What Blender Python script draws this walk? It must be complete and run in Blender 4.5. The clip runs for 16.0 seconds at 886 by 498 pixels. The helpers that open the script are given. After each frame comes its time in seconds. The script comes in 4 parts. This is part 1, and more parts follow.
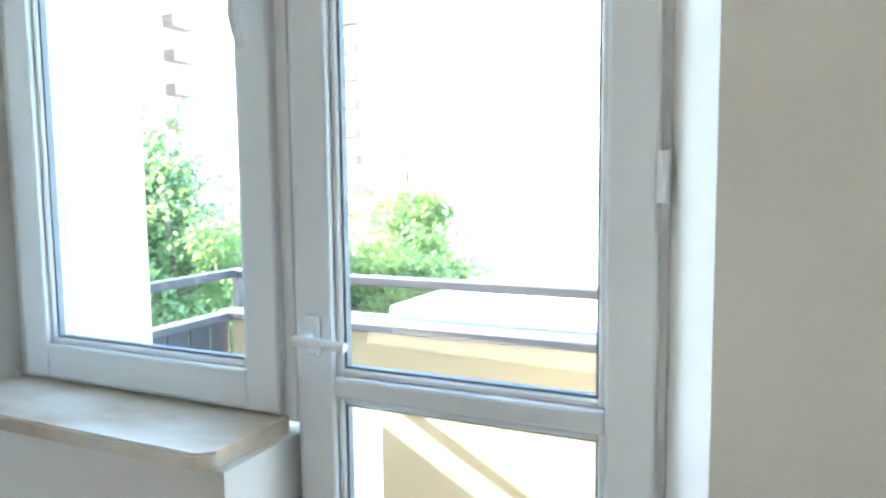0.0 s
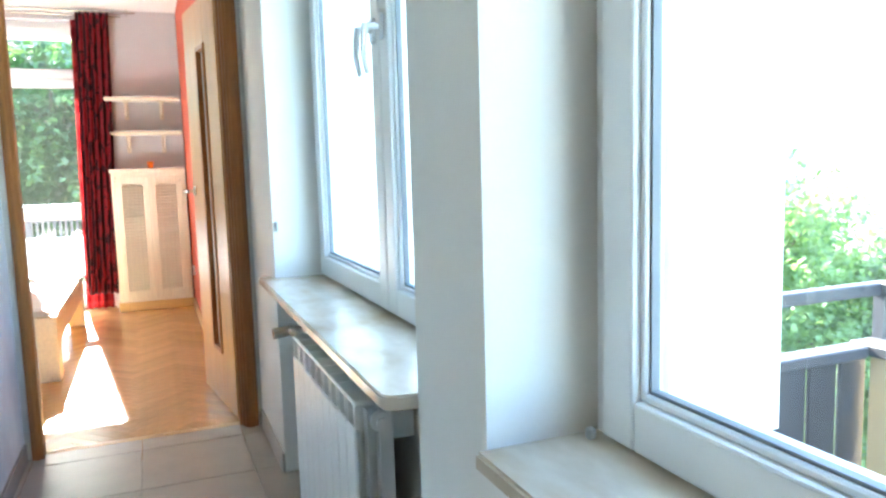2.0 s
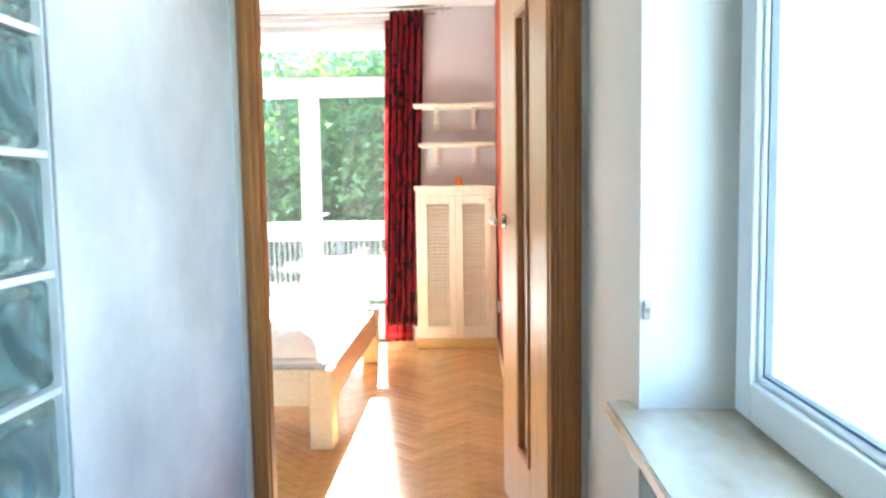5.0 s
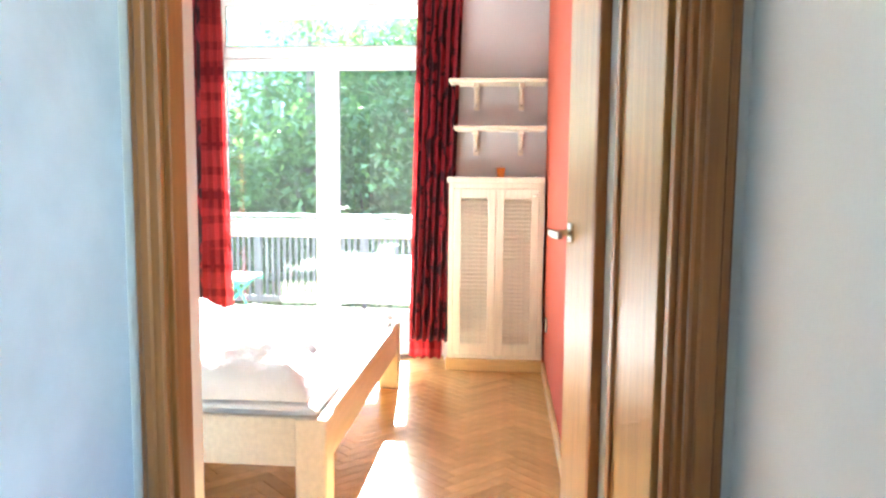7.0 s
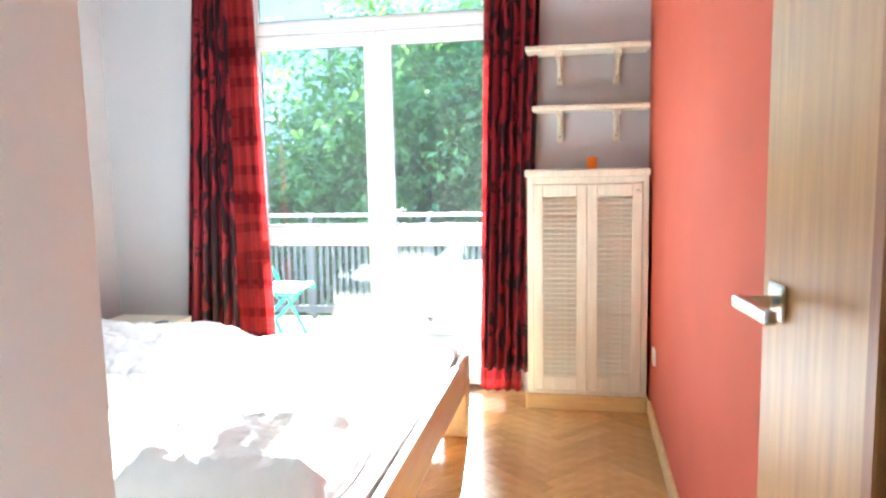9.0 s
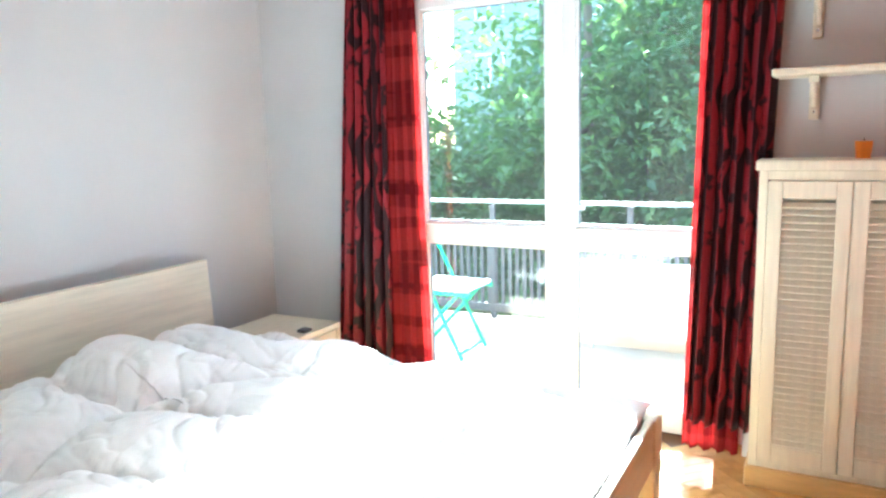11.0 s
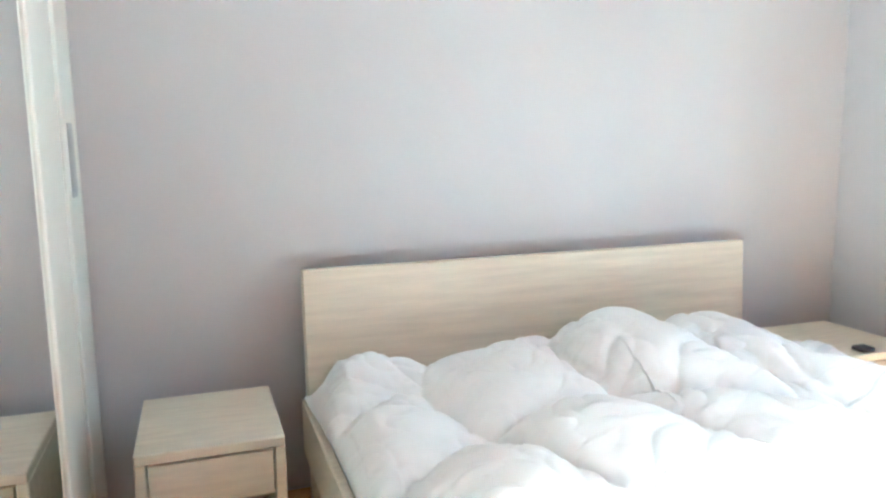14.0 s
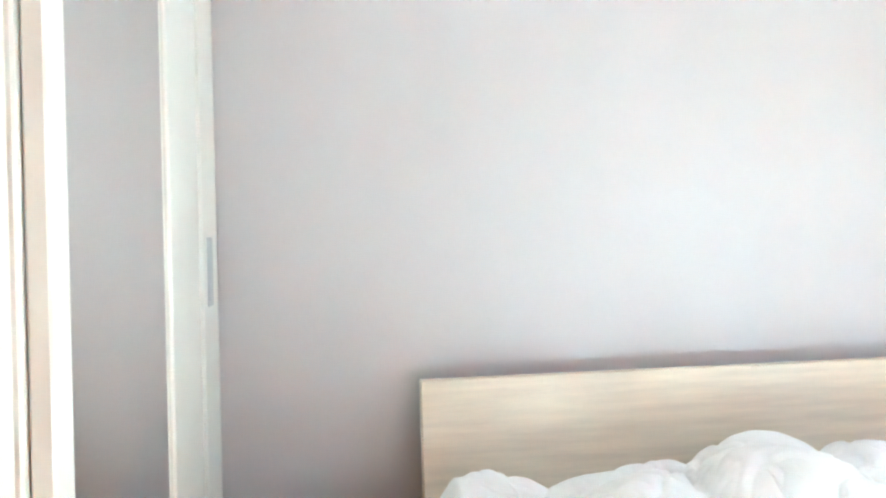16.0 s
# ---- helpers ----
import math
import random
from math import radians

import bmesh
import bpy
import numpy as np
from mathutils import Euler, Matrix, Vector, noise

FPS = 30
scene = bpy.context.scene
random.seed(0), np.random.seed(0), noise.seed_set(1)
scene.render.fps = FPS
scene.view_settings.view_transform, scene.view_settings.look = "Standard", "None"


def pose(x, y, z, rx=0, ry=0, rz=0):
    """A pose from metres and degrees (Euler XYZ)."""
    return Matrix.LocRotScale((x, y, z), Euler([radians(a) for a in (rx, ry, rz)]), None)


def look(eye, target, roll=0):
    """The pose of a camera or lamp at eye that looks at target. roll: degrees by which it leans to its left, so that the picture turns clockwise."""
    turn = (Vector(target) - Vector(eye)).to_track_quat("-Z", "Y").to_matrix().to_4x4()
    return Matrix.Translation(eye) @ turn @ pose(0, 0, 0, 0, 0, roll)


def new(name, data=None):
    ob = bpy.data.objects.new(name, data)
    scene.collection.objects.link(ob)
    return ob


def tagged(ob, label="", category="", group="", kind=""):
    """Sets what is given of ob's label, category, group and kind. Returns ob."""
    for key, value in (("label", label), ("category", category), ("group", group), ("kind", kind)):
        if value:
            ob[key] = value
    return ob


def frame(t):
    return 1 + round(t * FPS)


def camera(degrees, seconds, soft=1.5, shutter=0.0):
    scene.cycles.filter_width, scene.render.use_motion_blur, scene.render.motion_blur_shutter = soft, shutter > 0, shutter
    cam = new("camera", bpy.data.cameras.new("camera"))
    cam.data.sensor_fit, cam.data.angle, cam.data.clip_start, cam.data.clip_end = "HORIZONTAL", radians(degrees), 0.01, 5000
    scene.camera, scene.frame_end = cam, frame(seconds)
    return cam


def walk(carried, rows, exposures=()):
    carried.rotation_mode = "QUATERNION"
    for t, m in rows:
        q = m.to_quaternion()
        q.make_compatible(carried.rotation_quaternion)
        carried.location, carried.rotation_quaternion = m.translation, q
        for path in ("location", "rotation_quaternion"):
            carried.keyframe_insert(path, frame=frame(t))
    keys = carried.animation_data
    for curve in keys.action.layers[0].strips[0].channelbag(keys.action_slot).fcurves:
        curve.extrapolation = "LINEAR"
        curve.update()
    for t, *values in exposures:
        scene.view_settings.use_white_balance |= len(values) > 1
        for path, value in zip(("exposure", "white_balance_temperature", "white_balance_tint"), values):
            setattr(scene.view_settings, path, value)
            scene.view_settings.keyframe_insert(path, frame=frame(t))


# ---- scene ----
cam = camera(63.1, 16.0, soft=2.5)
PATH = [
    (0, (0.223, -0.169, 1.235), (2.021, 0.685, 1.042), -0.6),
    (0.5, (0.331, -0.005, 1.257), (2.0, 1.075, 1.037), -0.3),
    (1, (0.484, 0.112, 1.271), (1.828, 1.57, 1.007), -0.7),
    (1.5, (0.598, 0.252, 1.238), (1.62, 1.958, 1.025), -0.6),
    (2, (0.625, 0.444, 1.229), (1.37, 2.286, 1.001), -1.6),
    (2.5, (0.663, 0.649, 1.242), (1.195, 2.561, 0.996), -2.0),
    (3, (0.695, 0.878, 1.236), (1.071, 2.826, 0.986), -2.5),
    (3.5, (0.748, 1.075, 1.25), (0.99, 3.046, 1.007), -2.3),
    (4, (0.77, 1.328, 1.237), (0.883, 3.313, 1.021), -2.9),
    (4.5, (0.737, 1.616, 1.258), (0.768, 3.606, 1.057), -1.7),
    (5, (0.721, 1.868, 1.26), (0.654, 3.86, 1.093), -0.9),
    (7.5, (0.678, 3.007, 1.273), (0.481, 4.987, 1.073), 0.3),
    (8, (0.658, 3.241, 1.272), (0.413, 5.215, 1.071), -0.1),
    (8.2, (0.649, 3.332, 1.274), (0.386, 5.305, 1.072), -0.3),
    (10.3, (0.545, 4.235, 1.419), (-0.087, 6.106, 1.105), -1.8),
    (10.5, (0.549, 4.331, 1.417), (-0.131, 6.185, 1.1), -1.7),
    (11, (0.557, 4.554, 1.411), (-0.379, 6.293, 1.097), -1.6),
    (11.5, (0.56, 4.642, 1.361), (-0.667, 6.196, 1.078), -1.9),
    (12, (0.457, 4.613, 1.3), (-0.928, 6.034, 1.047), -2.2),
    (12.5, (0.391, 4.749, 1.337), (-1.119, 6.026, 1.032), -0.8),
    (13, (0.255, 4.843, 1.3), (-1.348, 5.994, 0.973), -0.0),
    (13.5, (0.195, 4.899, 1.25), (-1.532, 5.857, 0.944), -0.1),
    (14, (0.246, 4.983, 1.241), (-1.627, 5.62, 0.952), -0.8),
    (14.5, (0.219, 5.033, 1.243), (-1.721, 5.422, 0.952), -1.8),
    (15, (0.178, 5.043, 1.225), (-1.802, 5.253, 1.043), -2.3),
    (15.5, (0.184, 5.076, 1.286), (-1.809, 5.217, 1.192), -1.9),
    (16, (0.213, 5.059, 1.272), (-1.768, 5.332, 1.263), -1.3),
]
EXPOSURES = [(0, 4.3, 5900, 6), (1.5, 4.3, 5900, 5), (2.5, 4.55, 5900, 4), (3.5, 4.6, 5900, 3), (5, 4.52, 5900, 3), (7.5, 4.55, 5550, 1), (8.2, 4.42, 5380, 0), (10.3, 4.0, 5250, -4), (12, 3.93, 5250, -6), (13.5, 3.95, 5300, -6), (14, 4.1, 5250, -7), (15, 4.28, 5250, -7), (16, 4.4, 5300, -7)]
walk(cam, [(t, look(e, a, r)) for t, e, a, r in PATH], EXPOSURES)

# ---- light ----
SUN_DIR = Vector((0.107, -1.0, -0.56)).normalized()
world = bpy.data.worlds.new("sky")
scene.world = world
world.use_nodes = True
wn = world.node_tree
sky = wn.nodes.new("ShaderNodeTexSky")
sky.sky_type = "NISHITA"
sky.sun_disc = False
sky.sun_elevation = math.asin(-SUN_DIR.z)
sky.sun_rotation = math.atan2(-SUN_DIR.x, -SUN_DIR.y)
wn.nodes["Background"].inputs["Strength"].default_value = 0.15
wn.links.new(sky.outputs[0], wn.nodes["Background"].inputs["Color"])
sun = new("sun", bpy.data.lights.new("sun", "SUN"))
sun.data.energy, sun.data.angle, sun.data.color = 5.0, radians(0.5), (1.0, 0.95, 0.87)
sun.matrix_world = look((0, 0, 0), SUN_DIR)


# ---- materials ----
def mat(name, base, rough=0.6, metal=0.0, var=0.08, scale=6.0, bump=0.0, bscale=60.0, second=None, mask=0.0,
        trans=0.0, stretch=(1, 1, 1), rand=0.0, spec=0.5, sheen=0.0):
    """A surface with broad and fine variation of colour, optional second colour in blotches, grain and relief."""
    m = bpy.data.materials.new(name)
    m.use_nodes = True
    t = m.node_tree
    N, L = t.nodes, t.links
    b = N["Principled BSDF"]
    b.inputs["Roughness"].default_value, b.inputs["Metallic"].default_value = rough, metal
    b.inputs["Specular IOR Level"].default_value = spec
    b.inputs["Transmission Weight"].default_value = trans
    b.inputs["Sheen Weight"].default_value = sheen
    co = N.new("ShaderNodeTexCoord")
    mp = N.new("ShaderNodeMapping")
    mp.inputs["Scale"].default_value = stretch
    L.new(co.outputs["Object"], mp.inputs["Vector"])
    n1 = N.new("ShaderNodeTexNoise")
    n1.inputs["Scale"].default_value, n1.inputs["Detail"].default_value = scale, 5
    n2 = N.new("ShaderNodeTexNoise")
    n2.inputs["Scale"].default_value, n2.inputs["Detail"].default_value = bscale, 3
    for n in (n1, n2):
        L.new(mp.outputs[0], n.inputs["Vector"])
    mix = N.new("ShaderNodeMix")
    mix.data_type = "RGBA"
    a = [max(0, c * (1 - var)) for c in base]
    c2 = second or [min(1, c * (1 + var)) for c in base]
    mix.inputs[6].default_value, mix.inputs[7].default_value = (*a, 1), (*c2, 1)
    ramp = N.new("ShaderNodeMapRange")
    ramp.inputs["From Min"].default_value, ramp.inputs["From Max"].default_value = 0.3 + mask, 0.7
    L.new(n1.outputs["Fac"], ramp.inputs["Value"])
    L.new(ramp.outputs[0], mix.inputs[0])
    out = mix.outputs[2]
    hs = N.new("ShaderNodeHueSaturation")
    L.new(out, hs.inputs["Color"])
    add = N.new("ShaderNodeMath")
    add.operation = "MULTIPLY_ADD"
    L.new(n2.outputs["Fac"], add.inputs[0])
    add.inputs[1].default_value, add.inputs[2].default_value = var * 0.8, 1 - var * 0.4
    val = add.outputs[0]
    if rand:
        oi, gi = N.new("ShaderNodeObjectInfo"), N.new("ShaderNodeNewGeometry")
        s = N.new("ShaderNodeMath")
        s.operation = "ADD"
        L.new(oi.outputs["Random"], s.inputs[0])
        L.new(gi.outputs["Random Per Island"], s.inputs[1])
        fr = N.new("ShaderNodeMath")
        fr.operation = "FRACT"
        L.new(s.outputs[0], fr.inputs[0])
        r = N.new("ShaderNodeMath")
        r.operation = "MULTIPLY_ADD"
        L.new(fr.outputs[0], r.inputs[0])
        r.inputs[1].default_value = rand
        L.new(val, r.inputs[2])
        r2 = N.new("ShaderNodeMath")
        r2.operation = "SUBTRACT"
        L.new(r.outputs[0], r2.inputs[0])
        r2.inputs[1].default_value = rand / 2
        val = r2.outputs[0]
    L.new(val, hs.inputs["Value"])
    L.new(hs.outputs[0], b.inputs["Base Color"])
    if bump:
        bp = N.new("ShaderNodeBump")
        bp.inputs["Strength"].default_value, bp.inputs["Distance"].default_value = bump, 0.004
        L.new(n2.outputs["Fac"], bp.inputs["Height"])
        L.new(bp.outputs[0], b.inputs["Normal"])
    return m


def leaf_mat(name, base, rand=0.6):
    m = mat(name, base, rough=0.55, var=0.25, scale=1.2, bscale=9, rand=rand)
    t = m.node_tree
    tr = t.nodes.new("ShaderNodeBsdfTranslucent")
    tr.inputs["Color"].default_value = (base[0] * 1.6, base[1] * 1.6, base[2], 1)
    mx = t.nodes.new("ShaderNodeMixShader")
    mx.inputs[0].default_value = 0.45
    t.links.new(t.nodes["Principled BSDF"].outputs[0], mx.inputs[1])
    t.links.new(tr.outputs[0], mx.inputs[2])
    t.links.new(mx.outputs[0], t.nodes["Material Output"].inputs["Surface"])
    return m


def glass_mat(name, tint=(0.97, 0.99, 0.98), haze=0.045):
    m = bpy.data.materials.new(name)
    m.use_nodes = True
    t = m.node_tree
    tr, gl, mx = t.nodes.new("ShaderNodeBsdfTransparent"), t.nodes.new("ShaderNodeBsdfGlossy"), t.nodes.new("ShaderNodeMixShader")
    tr.inputs["Color"].default_value = (*tint, 1)
    gl.inputs["Roughness"].default_value = 0.02
    mx.inputs[0].default_value = haze
    t.links.new(tr.outputs[0], mx.inputs[1])
    t.links.new(gl.outputs[0], mx.inputs[2])
    # overexposure haze put into the pane: a thin, uneven translucent share that catches sun
    tl, veil = t.nodes.new("ShaderNodeBsdfTranslucent"), t.nodes.new("ShaderNodeMixShader")
    nz, mr = t.nodes.new("ShaderNodeTexNoise"), t.nodes.new("ShaderNodeMapRange")
    nz.inputs["Scale"].default_value, nz.inputs["Detail"].default_value = 3.0, 4
    mr.inputs["To Min"].default_value, mr.inputs["To Max"].default_value = 0.001, 0.0035
    t.links.new(nz.outputs["Fac"], mr.inputs["Value"])
    t.links.new(mr.outputs[0], veil.inputs[0])
    t.links.new(mx.outputs[0], veil.inputs[1])
    t.links.new(tl.outputs[0], veil.inputs[2])
    t.links.new(veil.outputs[0], t.nodes["Material Output"].inputs["Surface"])
    return m


def curtain_mat(name, base, dark, sheer=0.0, plaid=False):
    """Red woven cloth: dark vine scrolls, or a plaid of bands."""
    m = bpy.data.materials.new(name)
    m.use_nodes = True
    t = m.node_tree
    N, L = t.nodes, t.links
    b = N["Principled BSDF"]
    b.inputs["Roughness"].default_value = 0.7 if plaid else 0.42
    b.inputs["Sheen Weight"].default_value = 0.02
    b.inputs["Specular IOR Level"].default_value = 0.15
    uv = N.new("ShaderNodeUVMap")
    mix = N.new("ShaderNodeMix")
    mix.data_type = "RGBA"
    mix.inputs[6].default_value, mix.inputs[7].default_value = (*base, 1), (*dark, 1)
    if plaid:
        fac = None
        for ax, sc in (("Y", 2.3), ("Y", 5.9), ("X", 6.0)):
            w = N.new("ShaderNodeTexWave")
            w.bands_direction = ax
            w.inputs["Scale"].default_value = sc * 0.31
            w.inputs["Distortion"].default_value = 0.6 if ax == "Y" else 0.0
            w.inputs["Detail"].default_value = 0
            L.new(uv.outputs[0], w.inputs["Vector"])
            r = N.new("ShaderNodeMapRange")
            r.inputs["From Min"].default_value, r.inputs["From Max"].default_value = 0.72, 0.8
            r.inputs["To Max"].default_value = 0.5
            L.new(w.outputs["Fac"], r.inputs["Value"])
            if fac is None:
                fac = r.outputs[0]
            else:
                s = N.new("ShaderNodeMath")
                s.operation = "ADD"
                s.use_clamp = True
                L.new(fac, s.inputs[0])
                L.new(r.outputs[0], s.inputs[1])
                fac = s.outputs[0]
    else:
        w = N.new("ShaderNodeTexWave")
        w.bands_direction = "X"
        w.inputs["Scale"].default_value, w.inputs["Distortion"].default_value = 2.6, 5.0
        w.inputs["Detail"].default_value, w.inputs["Detail Scale"].default_value = 1.0, 1.6
        L.new(uv.outputs[0], w.inputs["Vector"])
        r = N.new("ShaderNodeMapRange")
        r.inputs["From Min"].default_value, r.inputs["From Max"].default_value = 0.6, 0.72
        L.new(w.outputs["Fac"], r.inputs["Value"])
        v = N.new("ShaderNodeTexNoise")
        v.inputs["Scale"].default_value = 11
        L.new(uv.outputs[0], v.inputs["Vector"])
        r2 = N.new("ShaderNodeMapRange")
        r2.inputs["From Min"].default_value, r2.inputs["From Max"].default_value = 0.54, 0.6
        L.new(v.outputs["Fac"], r2.inputs["Value"])
        mm = N.new("ShaderNodeMath")
        mm.operation = "MAXIMUM"
        L.new(r.outputs[0], mm.inputs[0])
        L.new(r2.outputs[0], mm.inputs[1])
        fac = mm.outputs[0]
    L.new(fac, mix.inputs[0])
    L.new(mix.outputs[2], b.inputs["Base Color"])
    tr = N.new("ShaderNodeBsdfTranslucent")
    L.new(mix.outputs[2], tr.inputs["Color"])
    mx = N.new("ShaderNodeMixShader")
    mx.inputs[0].default_value = 0.55 if sheer else 0.06
    L.new(b.outputs[0], mx.inputs[1])
    L.new(tr.outputs[0], mx.inputs[2])
    end = mx.outputs[0]
    if sheer:
        tp = N.new("ShaderNodeBsdfTransparent")
        tp.inputs["Color"].default_value = (1, 0.75, 0.7, 1)
        mx2 = N.new("ShaderNodeMixShader")
        mx2.inputs[0].default_value = sheer
        L.new(end, mx2.inputs[1])
        L.new(tp.outputs[0], mx2.inputs[2])
        end = mx2.outputs[0]
    L.new(end, N["Material Output"].inputs["Surface"])
    return m


M = dict(
    white=mat("white_plaster", (0.81, 0.78, 0.72), 0.85, var=0.035, scale=2.5, bump=0.12, bscale=120),
    stucco=mat("mottled_stucco", (0.58, 0.58, 0.6), 0.7, var=0.06, scale=2.6, bump=0.4, bscale=22, second=(0.84, 0.84, 0.85)),
    mauve=mat("mauve_grey_paint", (0.57, 0.56, 0.575), 0.8, var=0.03, scale=2, bump=0.1, bscale=140),
    red=mat("coral_red_paint", (0.48, 0.08, 0.036), 0.75, var=0.05, scale=2.5, bump=0.1, bscale=120),
    ceiling=mat("ceiling_paint", (0.82, 0.82, 0.8), 0.9, var=0.02, scale=2),
    pvc=mat("white_plastic_frame", (0.83, 0.85, 0.86), 0.3, var=0.015, scale=3),
    gasket=mat("grey_gasket", (0.18, 0.2, 0.22), 0.6),
    marble=mat("beige_marble", (0.58, 0.45, 0.3), 0.2, var=0.1, scale=5, second=(0.84, 0.77, 0.65), bscale=22, stretch=(1.6, 0.7, 1)),
    oak=mat("oak_veneer", (0.47, 0.25, 0.07), 0.34, var=0.16, scale=7, bump=0.12, bscale=60, stretch=(9, 9, 0.5)),
    casing=mat("brown_casing", (0.33, 0.125, 0.03), 0.4, var=0.18, scale=7, bump=0.1, bscale=50, stretch=(9, 9, 0.5)),
    darkglass=mat("dark_ribbed_glass", (0.05, 0.035, 0.025), 0.25, var=0.2),
    paleglass=mat("frosted_door_glass", (0.55, 0.6, 0.58), 0.3, var=0.05),
    parquet=mat("oak_parquet", (0.48, 0.27, 0.09), 0.22, var=0.12, scale=8, bump=0.06, bscale=60, stretch=(2, 2, 2), rand=0.28),
    joint=mat("dark_joint", (0.16, 0.08, 0.03), 0.7),
    tile=mat("beige_floor_tile", (0.42, 0.36, 0.29), 0.35, var=0.07, scale=7, bscale=80, rand=0.06),
    grout=mat("grey_grout", (0.33, 0.3, 0.26), 0.9),
    skirt_tile=mat("taupe_skirting_tile", (0.34, 0.29, 0.24), 0.4, var=0.06),
    pine=mat("pine_skirting", (0.62, 0.4, 0.16), 0.4, var=0.12, scale=6, stretch=(1, 8, 8)),
    birch=mat("birch_veneer", (0.71, 0.635, 0.51), 0.42, var=0.08, scale=6, bscale=50, stretch=(8, 0.6, 8)),
    birchx=mat("birch_top", (0.68, 0.61, 0.49), 0.42, var=0.08, scale=6, bscale=50, stretch=(8, 1.2, 8)),
    washed=mat("whitewashed_pine", (0.73, 0.68, 0.54), 0.5, var=0.07, scale=6, bscale=40, stretch=(8, 8, 0.7)),
    lacquer=mat("white_lacquer", (0.8, 0.81, 0.77), 0.35, var=0.02, scale=3),
    duvet=mat("white_cotton", (0.86, 0.86, 0.86), 0.9, var=0.02, scale=9, bump=0.6, bscale=34, stretch=(1.8, 0.7, 1), sheen=0.2),
    radiator=mat("white_enamel", (0.8, 0.8, 0.78), 0.3, var=0.02),
    raddark=mat("radiator_fins_enamel", (0.5, 0.53, 0.55), 0.4, var=0.04),
    chrome=mat("brushed_nickel", (0.6, 0.58, 0.55), 0.25, metal=1.0, var=0.03),
    black=mat("black_plastic", (0.03, 0.03, 0.03), 0.5),
    orange=mat("orange_wax", (0.85, 0.25, 0.02), 0.4, var=0.08),
    blockjoint=mat("white_block_grout", (0.8, 0.82, 0.83), 0.7, var=0.03),
    yellow=mat("yellow_render", (0.58, 0.43, 0.24), 0.9, var=0.05, scale=2, bump=0.3, bscale=90),
    railing=mat("grey_brown_steel", (0.05, 0.045, 0.05), 0.5, var=0.1),
    slat=mat("dark_slat_paint", (0.05, 0.047, 0.05), 0.6, var=0.15, rand=0.15),
    concrete=mat("balcony_concrete", (0.52, 0.47, 0.42), 0.9, var=0.12, scale=4, bump=0.2, bscale=60),
    curb=mat("pink_concrete_curb", (0.6, 0.45, 0.34), 0.9, var=0.1),
    green=mat("turquoise_green_steel", (0.02, 0.32, 0.13), 0.4, var=0.06),
    facade=mat("pale_render", (0.74, 0.72, 0.67), 0.9, var=0.05, scale=0.4),
    facade2=mat("grey_green_panel", (0.3, 0.32, 0.3), 0.9, var=0.06, scale=0.4),
    terracotta=mat("salmon_render", (0.7, 0.42, 0.3), 0.9, var=0.06, scale=0.4),
    brownpanel=mat("brown_balcony_panel", (0.22, 0.14, 0.13), 0.7, var=0.12),
    winglass=mat("window_pane_far", (0.2, 0.25, 0.28), 0.1, var=0.1),
    roof=mat("roof_felt", (0.55, 0.54, 0.52), 0.9, var=0.08, scale=0.6),
    bark=mat("bark", (0.13, 0.1, 0.075), 0.9, var=0.25, scale=5, bump=0.6, bscale=25, stretch=(4, 4, 1)),
    leaf1=leaf_mat("leaf_green", (0.105, 0.165, 0.055)),
    leaf2=leaf_mat("leaf_bluish", (0.08, 0.15, 0.06)),
    leaf3=leaf_mat("leaf_light", (0.17, 0.25, 0.1)),
    grass=mat("lawn", (0.07, 0.12, 0.035), 0.95, var=0.3, scale=0.5, bump=0.5, bscale=8),
    glass=glass_mat("clear_glass"),
    curtain=curtain_mat("vine_curtain_cloth", (0.2, 0.014, 0.022), (0.018, 0.005, 0.008)),
    sheer=curtain_mat("plaid_sheer_cloth", (0.46, 0.04, 0.042), (0.18, 0.01, 0.015), sheer=0.16, plaid=True),
    fabric=mat("white_sheet_cloth", (0.82, 0.82, 0.82), 0.9, var=0.03),
)
mirror = bpy.data.materials.new("mirror_silver")
mirror.use_nodes = True
mirror.node_tree.nodes["Principled BSDF"].inputs["Base Color"].default_value = (0.85, 0.87, 0.86, 1)
mirror.node_tree.nodes["Principled BSDF"].inputs["Metallic"].default_value = 1
mirror.node_tree.nodes["Principled BSDF"].inputs["Roughness"].default_value = 0.01
M["mirror"] = mirror
gb = bpy.data.materials.new("glass_block_teal")
gb.use_nodes = True
g = gb.node_tree.nodes["Principled BSDF"]
g.inputs["Base Color"].default_value = (0.5, 0.72, 0.73, 1)
g.inputs["Roughness"].default_value = 0.06
g.inputs["Transmission Weight"].default_value = 0.75
g.inputs["IOR"].default_value = 1.45
gt = gb.node_tree
wv = gt.nodes.new("ShaderNodeTexWave")
wv.inputs["Scale"].default_value, wv.inputs["Distortion"].default_value, wv.inputs["Detail"].default_value = 4.5, 9, 1.5
gco = gt.nodes.new("ShaderNodeTexCoord")
gt.links.new(gco.outputs["Object"], wv.inputs["Vector"])
gbp = gt.nodes.new("ShaderNodeBump")
gbp.inputs["Strength"].default_value, gbp.inputs["Distance"].default_value = 1.0, 0.06
gt.links.new(wv.outputs["Fac"], gbp.inputs["Height"])
gt.links.new(gbp.outputs[0], g.inputs["Normal"])
M["block"] = gb


